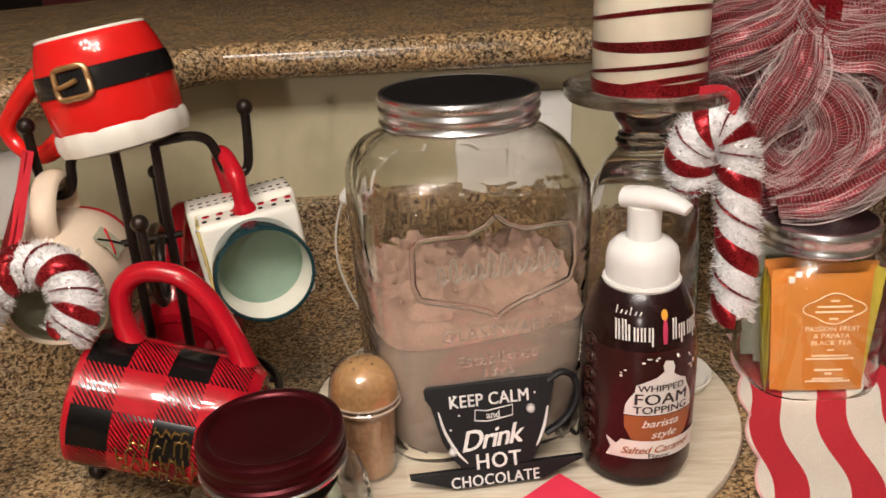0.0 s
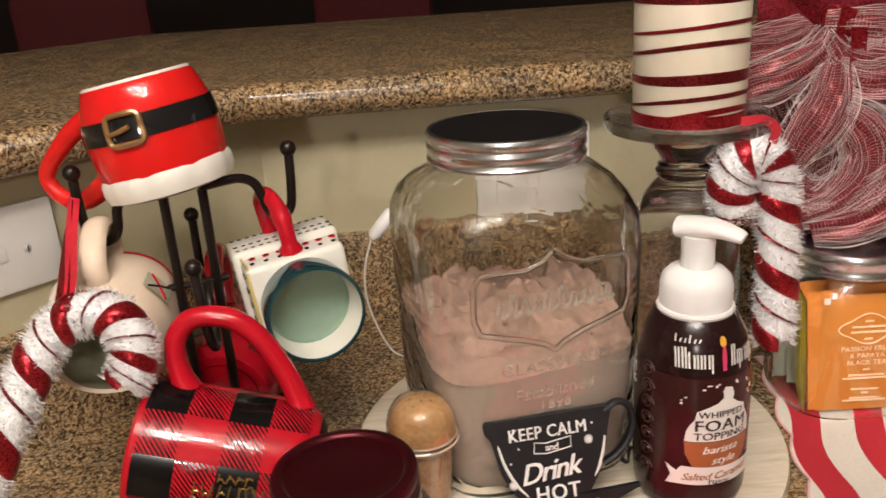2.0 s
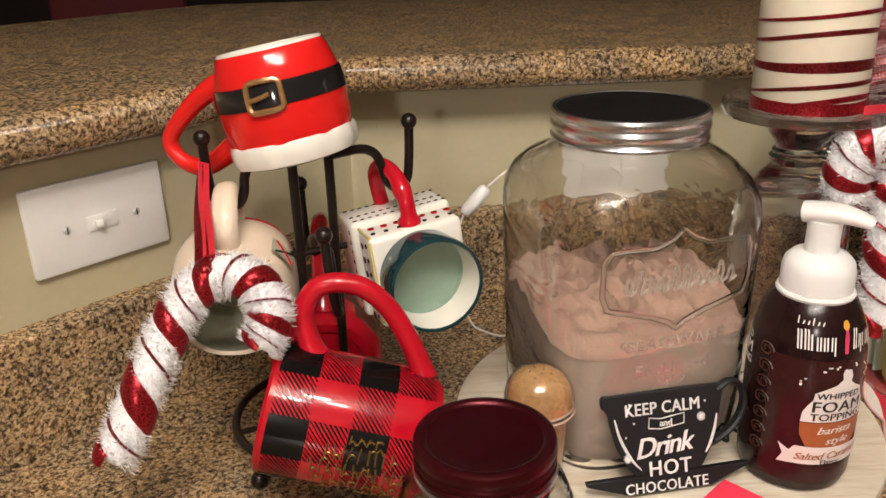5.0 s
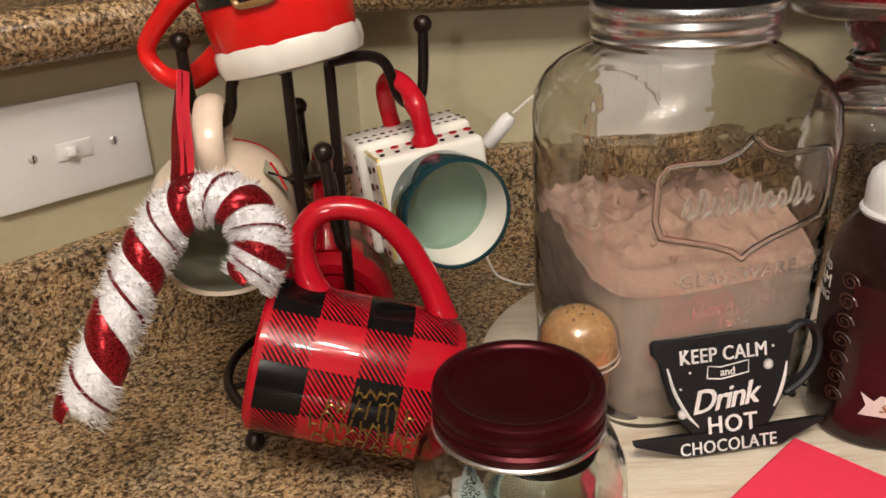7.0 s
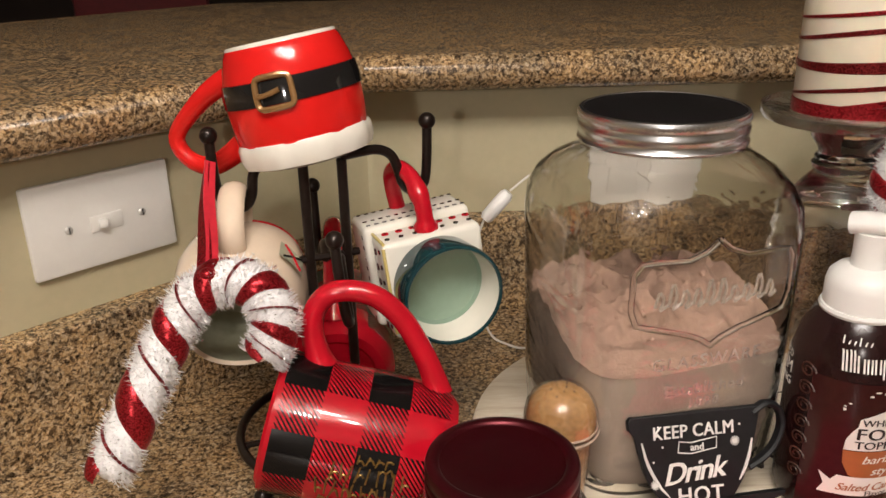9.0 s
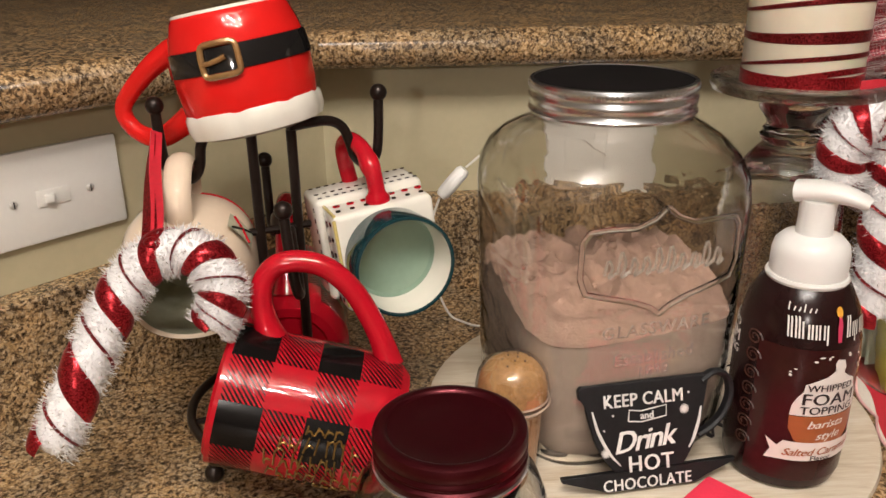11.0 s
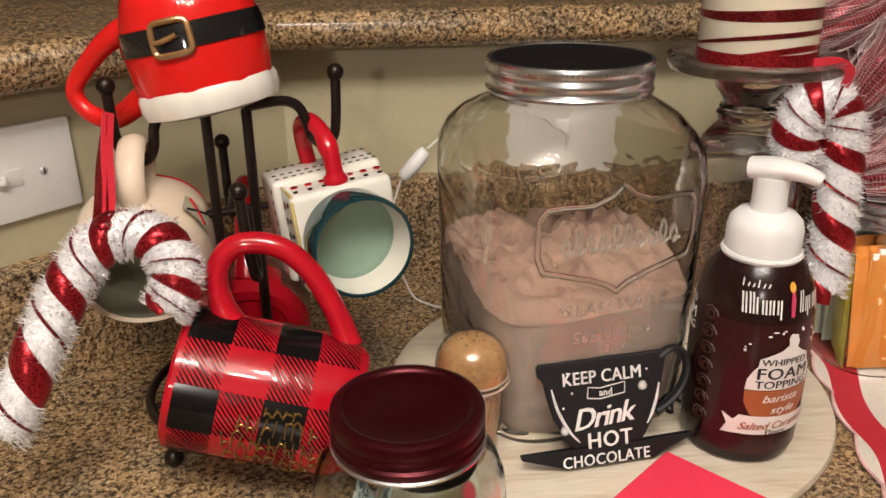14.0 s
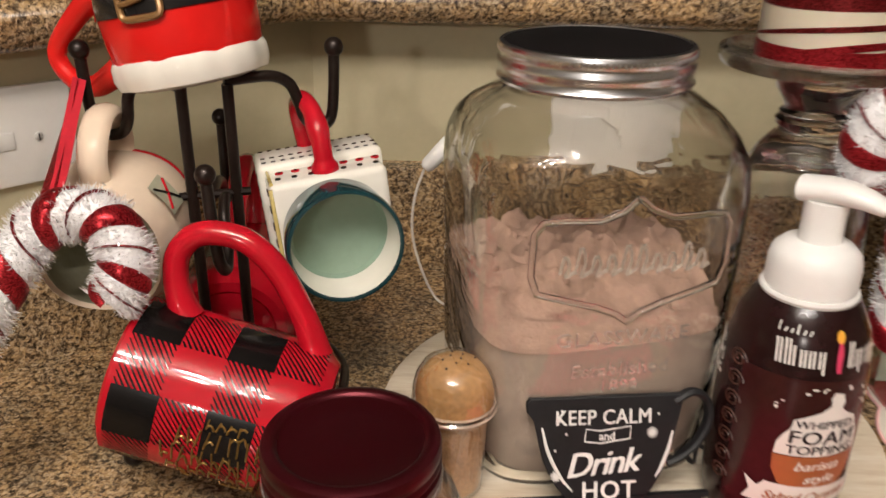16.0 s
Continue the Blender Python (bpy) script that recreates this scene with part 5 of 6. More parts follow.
def strip(points, width, mat, parent, name, label="", side=(0, -1, 0.2), n=24, twist=0.0):
    bm = bmesh.new()
    prev = None
    fr = frames(smooth_path(points, n), side)
    for i, (q, a, b) in enumerate(fr):
        t = twist * i / (n - 1)
        d = (b * math.cos(t) + a * math.sin(t)) * width / 2
        nn = (a * math.cos(t) - b * math.sin(t)) * 0.0004
        cur = [bm.verts.new(v) for v in (q - d + nn, q + d + nn, q + d - nn, q - d - nn)]
        if prev:
            for k in range(4):
                bm.faces.new((prev[k], cur[k], cur[(k + 1) % 4], prev[(k + 1) % 4]))
        prev = cur
    return part(name, bm, mat, parent, label)


strip([(-0.279, 0.489, 0.189), (-0.283, 0.510, 0.199), (-0.290, 0.545, 0.215), (-0.292, 0.5705, 0.234)], 0.0105, RED_GLITTER, left_cane, "hanging_ribbon", "red glitter hanging ribbon", twist=0.8)
strip([(-0.275, 0.489, 0.190), (-0.278, 0.510, 0.201), (-0.286, 0.545, 0.219), (-0.289, 0.5700, 0.238)], 0.0075, RIBBON, left_cane, "hanging_ribbon", "red hanging ribbon", twist=-0.7)
part("ribbon_knot", ball((-0.277, 0.4885, 0.1895), 0.0055, 14, squash=0.8), RED_GLITTER, left_cane, "red glitter knot")
right_cane = candy_cane([(0.216, 0.556, 0.084), (0.216, 0.556, 0.120), (0.214, 0.556, 0.160), (0.211, 0.556, 0.199), (0.205, 0.556, 0.226), (0.192, 0.556, 0.236), (0.179, 0.556, 0.229), (0.174, 0.556, 0.211), (0.180, 0.556, 0.190)], 0.0162, -5.6, "red and white tinsel candy cane hanging from the candle stand", 33, fibres=9000)
strip([(0.199, 0.548, 0.244), (0.200, 0.545, 0.256), (0.190, 0.546, 0.2625), (0.178, 0.553, 0.2605)], 0.0065, RIBBON, right_cane, "hanging_ribbon", "red satin hanging loop")
candy_cane([(0.300, 0.640, 0.186), (0.325, 0.634, 0.192), (0.352, 0.628, 0.200), (0.378, 0.622, 0.212), (0.402, 0.618, 0.226)], 0.0150, -3.4, "red and white tinsel candy cane tucked under the mesh bow", 44, fibres=5000)


# ---- mesh bow ----
THREAD = plain("pale mesh thread", (0.74, 0.58, 0.56), 0.5, vary=0.12, grain=200)
RED_MESH = glitter("red glitter mesh", (0.20, 0.002, 0.009), 900.0, 0.25, 0.40)
bow = thing("mesh_bow", "red and white deco mesh bow with glitter behind the jars", "bow", pose(0.288, 0.665, 0.305))


def net(points, width, roll, seed, sheet=True, puff=0.010, taper=0.35):
    """A sweep of mesh ribbon: threads along and across it, and under them a narrower red glitter sheet."""
    rng = random.Random(seed)
    n = 46
    fr = frames(smooth_path(points, n), (0, -1, 0.1))

    def spot(i, u, lift=0.0):
        q, a, b = fr[i]
        f = i / (n - 1)
        t = roll[0] + (roll[1] - roll[0]) * f + 0.35 * math.sin(3 * f + seed)
        side, up = b * math.cos(t) + a * math.sin(t), a * math.cos(t) - b * math.sin(t)
        if up.y > 0:
            up = -up
        w = width * (taper + (1 - taper) * math.sin(math.pi * min(1, 0.12 + 0.80 * f)))
        return q + side * (w * 0.5 * u) + up * (puff * (1 - u * u) + lift + 0.0025 * math.sin(9 * u + 5 * f + seed))

    loop = None
    if sheet:
        bm = bmesh.new()
        grid = [[bm.verts.new(spot(i, -0.75 + 1.5 * k / 8, -0.005)) for k in range(9)] for i in range(n)]
        for p, q in zip(grid, grid[1:]):
            for k in range(8):
                bm.faces.new((p[k], p[k + 1], q[k + 1], q[k]))
        loop = part("mesh_loop", bm, RED_MESH, bow, "red glitter mesh loop")
    bm = bmesh.new()

    def thread(pts, w):
        prev = None
        for i, q in enumerate(pts):
            t = (pts[min(i + 1, len(pts) - 1)] - pts[max(i - 1, 0)]).normalized()
            sd = t.cross(Vector((0, -1, 0.2))).normalized() * w
            cur = (bm.verts.new(q - sd), bm.verts.new(q + Vector((0, -w, 0))), bm.verts.new(q + sd))
            if prev:
                for k in range(2):
                    bm.faces.new((prev[k], prev[k + 1], cur[k + 1], cur[k]))
            prev = cur

    count = int(width / 0.0015)
    for k in range(count):
        f = -1 + 2 * k / (count - 1)
        u = math.copysign(abs(f) ** 0.60, f) + rng.uniform(-0.05, 0.05)
        jit, ph = rng.uniform(-0.0015, 0.0015), rng.uniform(0, 6.28)
        thread([spot(i, u + 0.03 * math.sin(i * 0.35 + ph), jit) for i in range(n)], 0.00011 + 0.00012 * (abs(f) > 0.88))
    for i in range(1, n - 1):
        thread([spot(i, -1 + 2 * k / 10, 0.0004) for k in range(11)], 0.00007)
    tagged(part("mesh_threads", bm, THREAD, loop or bow, "pale net threads"), kind="stuff")


def backing(centre, rx, rz, seed):
    """A crumpled red glitter sheet at the back of the bow."""
    bm = bmesh.new()
    rows = []
    for i in range(15):
        row = []
        for k in range(40):
            a = 2 * math.pi * k / 40
            r = i / 14 * (1 + 0.10 * math.sin(5 * a + seed) + 0.06 * math.sin(9 * a))
            x, z = centre[0] + rx * r * math.cos(a), centre[2] + rz * r * math.sin(a)
            row.append(bm.verts.new((x, centre[1] + 0.014 * noise.noise(Vector((x * 26, z * 26, seed))) + 0.006 * math.sin(14 * a), z)))
        rows.append(row)
    for p, q in zip(rows, rows[1:]):
        for k in range(40):
            bm.faces.new((p[k], p[(k + 1) % 40], q[(k + 1) % 40], q[k]))
    bmesh.ops.remove_doubles(bm, verts=bm.verts, dist=1e-6)
    part("mesh_backing", bm, RED_MESH, bow, "crumpled red glitter mesh")


backing((0.060, 0.020, -0.045), 0.135, 0.120, 3)
backing((0.010, 0.006, -0.075), 0.080, 0.075, 8)
net([(-0.02, -0.04, 0.001), (-0.034, -0.05, -0.014), (-0.057, -0.054, -0.025), (-0.079, -0.05, -0.033), (-0.088, -0.04, -0.045)], 0.041, (0.3, 0.1), 1)
net([(-0.026, -0.02, 0.004), (-0.052, -0.032, -0.005), (-0.074, -0.032, -0.011), (-0.087, -0.02, -0.022)], 0.039, (0.2, -0.2), 2)
net([(-0.014, -0.052, -0.021), (-0.02, -0.062, -0.042), (-0.03, -0.066, -0.059), (-0.042, -0.062, -0.079), (-0.049, -0.052, -0.101)], 0.046, (-0.3, 0.3), 3)
net([(-0.011, -0.058, -0.055), (0.005, -0.066, -0.069), (0.013, -0.071, -0.088), (0.007, -0.071, -0.108), (-0.011, -0.066, -0.127), (-0.034, -0.058, -0.136)], 0.051, (0.2, -0.3), 4)
net([(-0.038, -0.044, -0.101), (-0.031, -0.054, -0.117), (-0.014, -0.058, -0.121), (0.004, -0.054, -0.112), (0.011, -0.044, -0.095)], 0.034, (0, 0.3), 5)
net([(-0.011, -0.046, -0.025), (0.011, -0.054, -0.033), (0.035, -0.059, -0.033), (0.055, -0.059, -0.046), (0.059, -0.054, -0.068), (0.051, -0.046, -0.088)], 0.046, (0.2, -0.4), 6)
net([(-0.011, -0.032, -0.03), (0.005, -0.044, -0.052), (0.023, -0.044, -0.068), (0.048, -0.032, -0.076)], 0.039, (-0.2, 0.2), 7)
net([(-0.027, -0.064, -0.146), (0.0, -0.074, -0.137), (0.024, -0.078, -0.122), (0.047, -0.074, -0.104), (0.069, -0.064, -0.088)], 0.051, (0.1, -0.1), 8)
net([(-0.018, -0.036, 0.001), (-0.005, -0.046, -0.018), (0.02, -0.05, -0.024), (0.051, -0.046, -0.024), (0.077, -0.036, -0.032)], 0.041, (0, 0.3), 9)
net([(0.016, -0.052, -0.15), (0.04, -0.062, -0.131), (0.056, -0.066, -0.116), (0.058, -0.062, -0.093), (0.062, -0.052, -0.075)], 0.041, (0.3, 0), 10)
net([(-0.015, -0.028, 0.004), (0.02, -0.04, -0.004), (0.056, -0.04, -0.012), (0.083, -0.028, -0.016)], 0.051, (0, 0.2), 11)
net([(0.069, -0.04, -0.088), (0.083, -0.052, -0.105), (0.084, -0.052, -0.128), (0.072, -0.04, -0.144)], 0.046, (0.2, 0.1), 12)
net([(0.061, -0.032, -0.04), (0.078, -0.044, -0.058), (0.088, -0.044, -0.082), (0.087, -0.032, -0.106)], 0.053, (0, -0.2), 13)
rng = random.Random(77)
for k in range(9):
    a0 = rng.uniform(-2.9, 0.2)
    reach = rng.uniform(0.07, 0.13)
    d = Vector((math.cos(a0), 0, math.sin(a0)))
    bendv = Vector((-d.z, 0, d.x)) * rng.uniform(-0.05, 0.05)
    start = Vector((rng.uniform(-0.01, 0.04), -0.028, rng.uniform(-0.05, 0.01)))
    net([tuple(start), tuple(start + d * reach * 0.4 + bendv + Vector((0, -0.014, 0))), tuple(start + d * reach * 0.8 + bendv * 1.3 + Vector((0, -0.006, 0))), tuple(start + d * reach + Vector((0, 0.004, 0)))], rng.uniform(0.030, 0.050), (rng.uniform(-0.5, 0.5), rng.uniform(-0.5, 0.5)), 40 + k, sheet=k % 2 == 0)
FLAKE = plain("red glitter flake", (0.65, 0.03, 0.05), 0.12, 1.0, vary=0.1)
bm = bmesh.new()
for k in range(1500):
    x, z = rng.uniform(-0.085, 0.17), rng.uniform(-0.15, 0.05)
    q = Vector((x, -0.036 + 0.022 * noise.noise(Vector((x * 30, z * 30, 5))) + rng.uniform(-0.012, 0.012), z))
    d1 = Vector((rng.uniform(-1, 1), rng.uniform(-1, 1), rng.uniform(-1, 1))).normalized() * rng.uniform(0.0004, 0.0009)
    d2 = d1.cross(Vector((rng.uniform(-1, 1), rng.uniform(-1, 1), rng.uniform(-1, 1)))).normalized() * d1.length
    bm.faces.new([bm.verts.new(q + v) for v in (d1, d2, -d1, -d2)])
tagged(part("glitter_flakes", bm, FLAKE, bow, "loose red glitter flakes", smooth=False), kind="stuff")
part("bow_tie", ball((0, -0.012, 0.010), 0.008, 12, squash=1.3), RED_GLITTER, bow, "red glitter knot")
for pts in (((0.0, -0.040, 0.02), (-0.010, -0.046, -0.006), (-0.034, -0.050, -0.030), (-0.055, -0.046, -0.046)), ((0.006, -0.046, 0.006), (0.000, -0.056, -0.026), (-0.016, -0.058, -0.052), (-0.024, -0.052, -0.078)), ((0.006, -0.045, -0.010), (0.020, -0.052, -0.034), (0.044, -0.052, -0.052), (0.060, -0.048, -0.060)), ((-0.020, -0.050, -0.150), (0.020, -0.058, -0.138), (0.045, -0.058, -0.118), (0.075, -0.052, -0.096))):
    strip(pts, 0.013, RED_GLITTER, bow, "glitter_strip", "red glitter ribbon strip", twist=0.9)
# a stem holds the bow up behind the jars
part("stem", tube([(0.02, 0.02, -0.01), (0.03, 0.05, -0.14), (0.03, 0.06, -0.3045)], 0.003, 8), BLACK_IRON, bow)

# ---- striped cloth ----
def cloth_material():
    m, t, p, _ = material("red and cream striped cotton")
    c = t.nodes.new("ShaderNodeTexCoord")
    sp = t.nodes.new("ShaderNodeSeparateXYZ")
    t.links.new(c.outputs["Object"], sp.inputs[0])

    def op(kind, a, b):
        n = t.nodes.new("ShaderNodeMath")
        n.operation = kind
        for sock, v in zip(n.inputs, (a, b)):
            if isinstance(v, (int, float)):
                sock.default_value = v
            else:
                t.links.new(v, sock)
        return n.outputs[0]

    wave = op("MULTIPLY", op("SINE", op("MULTIPLY", op("ADD", sp.outputs["Y"], -0.045), 52.0), 0), -0.0045)
    u = op("SUBTRACT", sp.outputs["X"], op("SUBTRACT", wave, op("MULTIPLY", sp.outputs["Y"], -0.24)))
    f = op("FRACT", op("DIVIDE", op("ADD", u, 0.0125), 0.0522), 0)
    stripe = op("LESS_THAN", f, 0.46)
    weave = node(t, "ShaderNodeTexNoise", Scale=900.0, Detail=2.0)
    t.links.new(c.outputs["Object"], weave.inputs["Vector"])
    cream = ramp(t, weave.outputs["Fac"], [(0.3, (0.66, 0.59, 0.50)), (0.7, (0.78, 0.72, 0.63))])
    red = ramp(t, weave.outputs["Fac"], [(0.3, (0.42, 0.012, 0.022)), (0.7, (0.54, 0.020, 0.035))])
    t.links.new(mix(t, stripe, cream, red), p.inputs["Base Color"])
    p.inputs["Roughness"].default_value = 0.85
    bump(t, p, weave.outputs["Fac"], 0.3, 0.0006)
    return m


cloth = thing("striped_cloth", "red and cream striped cotton cloth with scalloped beaded edge", "table cloth", pose(0.226, 0.45, 0.0))
bm = bmesh.new()
edge = lambda y: -0.013 - 0.006 * abs(math.sin((y + 0.012) * 56.0)) + 0.24 * y
rows = []
for i in range(61):
    y = -0.13 + 0.36 * i / 60
    row = []
    for k in range(41):
        f = k / 40
        x = edge(y) * (1 - f) + 0.38 * f
        z = 0.0022 + 0.0007 * math.sin(x * 60 + y * 25) + 0.0007 * math.sin(y * 90 + x * 20)
        row.append(bm.verts.new((x, y, z)))
    rows.append(row)
for p, q in zip(rows, rows[1:]):
    for k in range(40):
        bm.faces.new((p[k], p[k + 1], q[k + 1], q[k]))
low = bmesh.ops.extrude_face_region(bm, geom=list(bm.faces))
for v in (g for g in low["geom"] if isinstance(g, bmesh.types.BMVert)):
    v.co.z = 0.0002
part("fabric", bm, cloth_material(), cloth)
bm = bmesh.new()
PICOT = plain("red and white edging thread", (0.72, 0.42, 0.40), 0.8, vary=0.35, grain=400)
for i in range(150):
    y = -0.13 + 0.36 * i / 149
    bmesh.ops.create_icosphere(bm, subdivisions=1, radius=0.0014, matrix=Matrix.Translation((edge(y) - 0.0006, y, 0.0022)))
tagged(part("beaded_edge", bm, PICOT, cloth, "red and white beaded edging"), kind="stuff")

# ---- tea jar ----
tea = thing("tea_jar", "glass jar of orange tea packets with tin lid", "jar", pose(0.300, 0.608, 0.003) @ Matrix.Diagonal((1.05, 1.05, 0.94, 1)))


def soft_square(a, r, z):
    f = min(1, max(0, (0.125 - z) / 0.02))
    n = 2 + 1.0 * f
    return r * (abs(math.cos(a)) ** n + abs(math.sin(a)) ** n) ** (-1 / n)


clear(part("glass", lathe(shell([(0, 0.001), (0.036, 0.001), (0.043, 0.0), (0.0485, 0.004), (0.0505, 0.012), (0.0510, 0.06), (0.0505, 0.105), (0.0475, 0.118), (0.0415, 0.126), (0.0400, 0.130), (0.0400, 0.138)], 0.0020), 72, shape=soft_square), SMALL_GLASS, tea))
tl = part("lid", lathe([(0.0405, 0.1300), (0.0430, 0.1300), (0.0435, 0.1325), (0.0425, 0.1345), (0.0425, 0.1400), (0.0432, 0.1415), (0.0432, 0.1475), (0.0420, 0.1500), (0.0400, 0.1508), (0.0380, 0.1498), (0, 0.1495)], 72), STEEL, tea, "bright tin screw lid")
ORANGE = plain("orange paper", (0.53, 0.185, 0.022), 0.5, vary=0.08, grain=60)
ORANGE_DARK = plain("darker orange paper", (0.60, 0.20, 0.03), 0.5, vary=0.12, grain=60)
LEMON = plain("yellow paper", (0.70, 0.58, 0.07), 0.5, vary=0.12, grain=60)
PALE = plain("pale green paper", (0.55, 0.60, 0.50), 0.5, vary=0.12, grain=60)
INK_PALE = plain("pale orange ink", (0.85, 0.62, 0.42), 0.5)


def packet(x, y, z, rz, lean, mat, label, wide=0.060, high=0.092, roll=0.0):
    pk = thing("tea_packet", label, "tea packet", pose(0.297, 0.608, 0.0055) @ pose(x, y + 0.003, z, 0, 0, rz) @ pose(0, 0, 0, 90 - lean, 0, 0) @ pose(0, 0, 0, 0, 0, roll) @ Matrix.Diagonal((1.10, 1.08, 1.0, 1)), "tea packets in the jar")
    bm = bmesh.new()
    rows = []
    for i in range(13):
        row = []
        for k in range(9):
            u, v = -1 + 2 * k / 8, -1 + 2 * i / 12
            fat = 0.0025 * max(0, 1 - u ** 4) * max(0, 1 - v ** 6) + 0.0003
            row.append((bm.verts.new((u * wide / 2, (v + 1) * high / 2, fat)), bm.verts.new((u * wide / 2, (v + 1) * high / 2, -fat))))
        rows.append(row)
    for p, q in zip(rows, rows[1:]):
        for k in range(8):
            bm.faces.new((p[k][0], p[k + 1][0], q[k + 1][0], q[k][0]))
            bm.faces.new((p[k + 1][1], p[k][1], q[k][1], q[k + 1][1]))
    part("paper", bm, mat, pk)
    return pk


front = packet(0.002, -0.040, 0.003, -3, 5, ORANGE, "orange paper tea packet with pale print")
packet(-0.004, -0.034, 0.005, 6, 6, ORANGE_DARK, "orange paper tea packet", 0.060, 0.094, 2)
packet(0.008, -0.028, 0.004, -2, 6, ORANGE, "orange paper tea packet", 0.060, 0.096, -3)
packet(-0.002, -0.020, 0.004, 4, 6, ORANGE_DARK, "orange paper tea packet", 0.060, 0.098, 3)
packet(-0.034, -0.018, 0.003, 72, 4, LEMON, "yellow paper tea packet", 0.040, 0.092)
packet(-0.029, -0.006, 0.003, 66, 5, LEMON, "yellow paper tea packet", 0.050, 0.090, 4)
packet(0.036, -0.006, 0.003, 98, -4, LEMON, "yellow paper tea packet", 0.050, 0.092)
packet(0.0, 0.008, 0.004, 2, 4, PALE, "pale green paper tea packet", 0.062, 0.102)
packet(-0.006, 0.018, 0.004, -4, 4, PALE, "pale green paper tea packet", 0.062, 0.104)


def packet_words(words, size, y, spread=1.0):
    bm = text_mesh(words, size, depth=0.0, spread=spread)
    bmesh.ops.translate(bm, verts=bm.verts, vec=(0.004, y, 0.0032))
    part("lettering", bm, INK_PALE, front, smooth=False)


badge = [(0.004 + 0.020 * math.cos(a) * (1 + 0.10 * math.cos(4 * a)), 0.066 + 0.0105 * math.sin(a) * (1 + 0.12 * math.cos(4 * a)), 0.0033) for a in (2 * math.pi * i / 48 for i in range(49))]
part("badge_outline", tube(badge, 0.0005, 5, ends=False), INK_PALE, front, "pale badge outline")
for x, y, w in ((0.004, 0.0675, 0.024), (0.004, 0.0635, 0.026), (0.004, 0.072, 0.006), (0.004, 0.058, 0.006), (0.004, 0.0335, 0.005), (0.004, 0.029, 0.026), (0.004, 0.0265, 0.034), (0.004, 0.0175, 0.020), (0.004, 0.0145, 0.005), (0.004, 0.0105, 0.022), (0.004, 0.0085, 0.032)):
    part("printed_bar", box((x - w / 2, y - 0.0007, 0.0028), (x + w / 2, y + 0.0007, 0.0033)), INK_PALE, front, smooth=False)
packet_words("PASSION FRUIT", 0.0054, 0.0485, 1.05)
packet_words("& PAPAYA", 0.0054, 0.0430, 1.05)
packet_words("BLACK TEA", 0.0054, 0.0375, 1.05)
part("printed_square", box((-0.029, 0.086, 0.0005), (-0.025, 0.090, 0.0030)), LABEL_WHITE, front, smooth=False)
part("printed_square", box((-0.0245, 0.090, 0.0005), (-0.0205, 0.094, 0.0028)), LABEL_WHITE, front, smooth=False)

# ---- second glass jar with wire clip ----
clip_jar = thing("clip_jar", "clear glass jar with wire clip and dark contents", "jar", pose(0.418, 0.625, 0.003))
clear(part("glass", lathe(shell([(0, 0.002), (0.040, 0.001), (0.048, 0.0), (0.0525, 0.006), (0.0535, 0.03), (0.0530, 0.095), (0.0490, 0.110), (0.0440, 0.118), (0.0440, 0.130)], 0.0022), 64), SMALL_GLASS, clip_jar))
part("glass_lid", lathe([(0, 0.131), (0.046, 0.131), (0.0500, 0.134), (0.0500, 0.140), (0.030, 0.146), (0, 0.147)], 56), STAND_GLASS, clip_jar, "domed clear glass lid")
part("contents", lathe([(0, 0.006), (0.046, 0.006), (0.0500, 0.02), (0.0505, 0.080), (0.040, 0.086), (0, 0.088)], 40, shape=lambda a, r, z: r * (1 + 0.02 * math.sin(9 * a + 200 * z))), plain("dark red sweets", (0.12, 0.015, 0.02), 0.4, vary=0.6, grain=90), clip_jar, "dark red contents")
part("wire_clip", tube(smooth_path([(-0.052, -0.010, 0.108), (-0.060, -0.016, 0.116), (-0.052, -0.034, 0.122), (-0.030, -0.052, 0.128)], 16), 0.0012, 8), STEEL, clip_jar, "bright wire clip")

# ---- small dish behind the bottle ----
dish = part("coaster_dish", lathe([(0, 0.0), (0.026, 0.0), (0.031, 0.003), (0.0335, 0.009), (0.0330, 0.0105), (0.0310, 0.0095), (0.0285, 0.0050), (0, 0.0045)], 48), WHITE_GLAZE)
dish.location = (0.183, 0.592, 0.0109)
tagged(dish, "small cream ceramic dish on the wooden board", "dish")

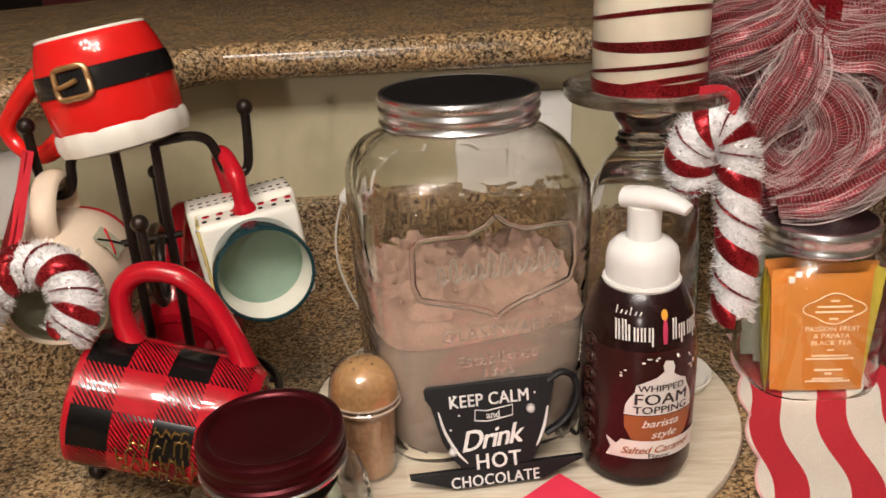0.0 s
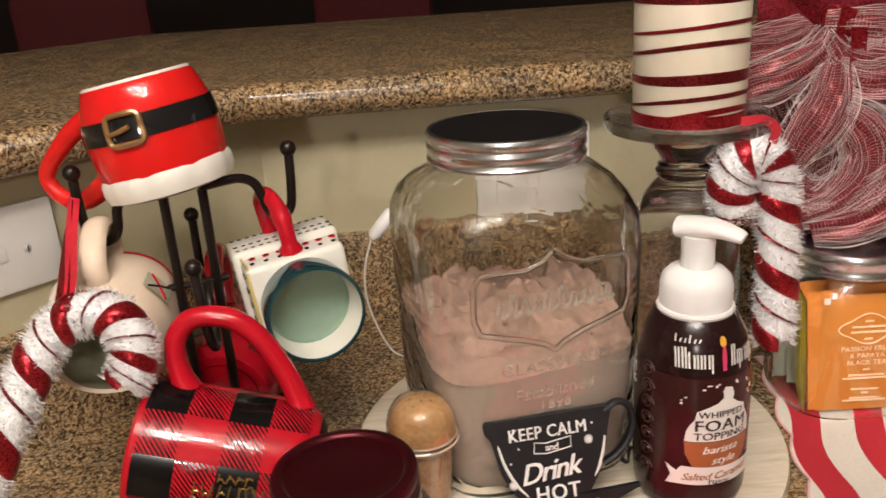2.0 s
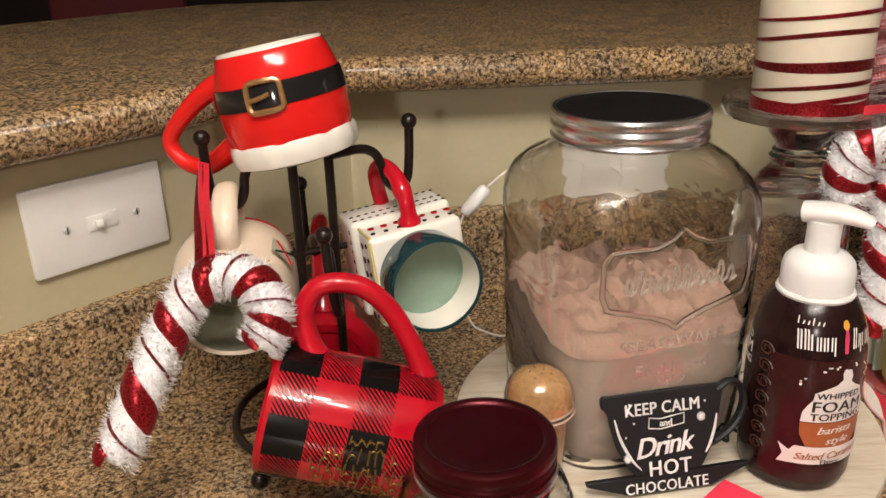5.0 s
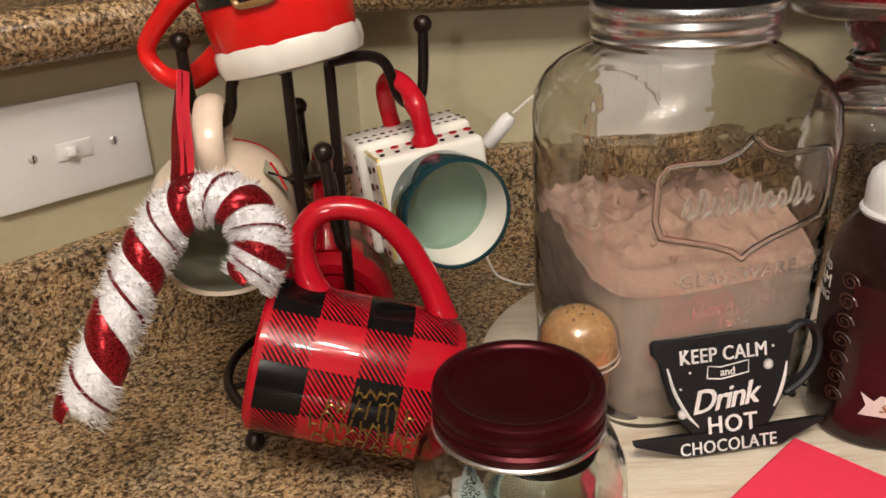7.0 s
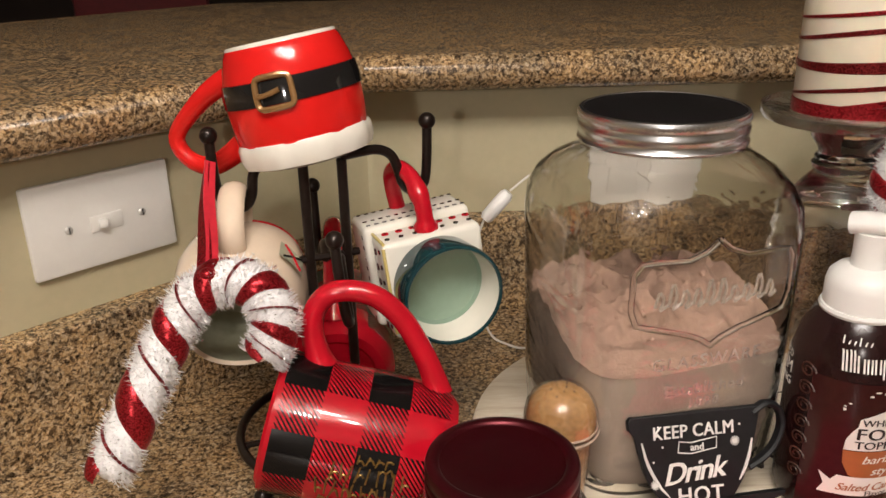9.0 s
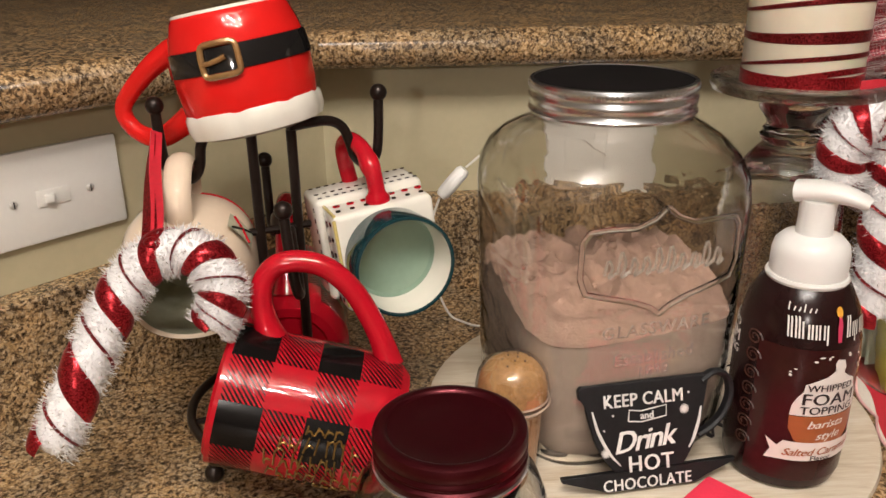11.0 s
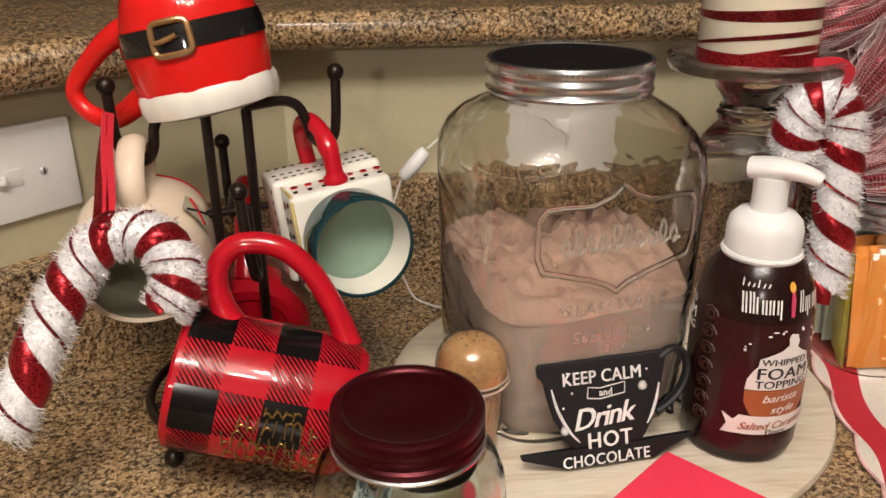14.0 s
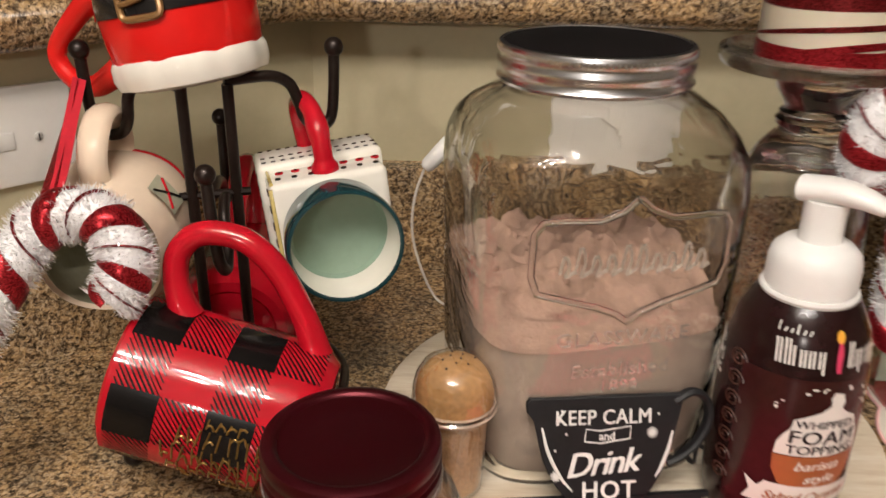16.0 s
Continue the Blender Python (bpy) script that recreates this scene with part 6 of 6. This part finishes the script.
# ---- cords ----
cord = thing("power_cable", "thin white power cable with an inline plug", "cable")
part("wire", tube(smooth_path([(0.09, 0.842, 0.125), (0.05, 0.80, 0.165), (0.0, 0.745, 0.192), (-0.046, 0.735, 0.177), (-0.069, 0.735, 0.160)], 40), 0.0011, 8), CORD, cord)
part("plug", lathe([(0, -0.0165), (0.0045, -0.0165), (0.0062, -0.0130), (0.0066, 0.0), (0.0064, 0.013), (0.0045, 0.0165), (0, 0.0165)], 24), WHITE_PLASTIC, cord).matrix_basis = basis((-0.081, 0.735, 0.146), (0.024, 0, 0.028), (0, 1, 0))
part("wire", tube(smooth_path([(-0.093, 0.735, 0.132), (-0.100, 0.738, 0.110), (-0.1035, 0.742, 0.085), (-0.102, 0.745, 0.060), (-0.094, 0.748, 0.030), (-0.084, 0.752, 0.006), (-0.073, 0.743, 0.0022), (-0.054, 0.731, 0.0022), (-0.020, 0.745, 0.0022), (0.05, 0.775, 0.0022), (0.13, 0.765, 0.0022)], 70), 0.0011, 8), CORD, cord)
wire = thing("fairy_light_string", "clear fairy light wire lying behind the bottle", "string lights")
fp = smooth_path([(0.13, 0.768, 0.0016), (0.17, 0.74, 0.010), (0.19, 0.70, 0.030), (0.215, 0.70, 0.012), (0.235, 0.69, 0.0016), (0.26, 0.70, 0.0016), (0.245, 0.73, 0.006), (0.21, 0.745, 0.0016)], 60)
part("wire", tube(fp, 0.0010, 6), CLEAR_GLASS, wire)
for k in (8, 17, 26, 35, 45, 54):
    q = fp[k]
    part("bulb", ball(q + Vector((0, 0, 0.0025)), 0.0022, 10, squash=1.5), CLEAR_GLASS, wire)

# ---- chairs in the dark room beyond the bar ----
CHAIR_RED = plain("dark red upholstery", (0.10, 0.006, 0.008), 0.8, vary=0.2, grain=20)
for k, (x, y) in enumerate(((-1.05, 2.75), (-0.15, 2.95))):
    ch = thing("bar_chair", "dark red upholstered chair in the unlit room", "chair", pose(x, y, -0.91, 0, 0, 12 - 20 * k), "chairs beyond the bar")
    part("seat", box((-0.23, -0.22, 0.62), (0.23, 0.22, 0.70), 0.03), CHAIR_RED, ch)
    part("backrest", box((-0.22, 0.18, 0.72), (0.22, 0.25, 1.22), 0.03), CHAIR_RED, ch)
    for sx in (-0.2, 0.2):
        for sy in (-0.19, 0.19):
            part("leg", tube([(sx, sy, 0), (sx, sy, 0.3), (sx * 0.97, sy * 0.97, 0.63)], 0.018, 8), CABINET, ch)
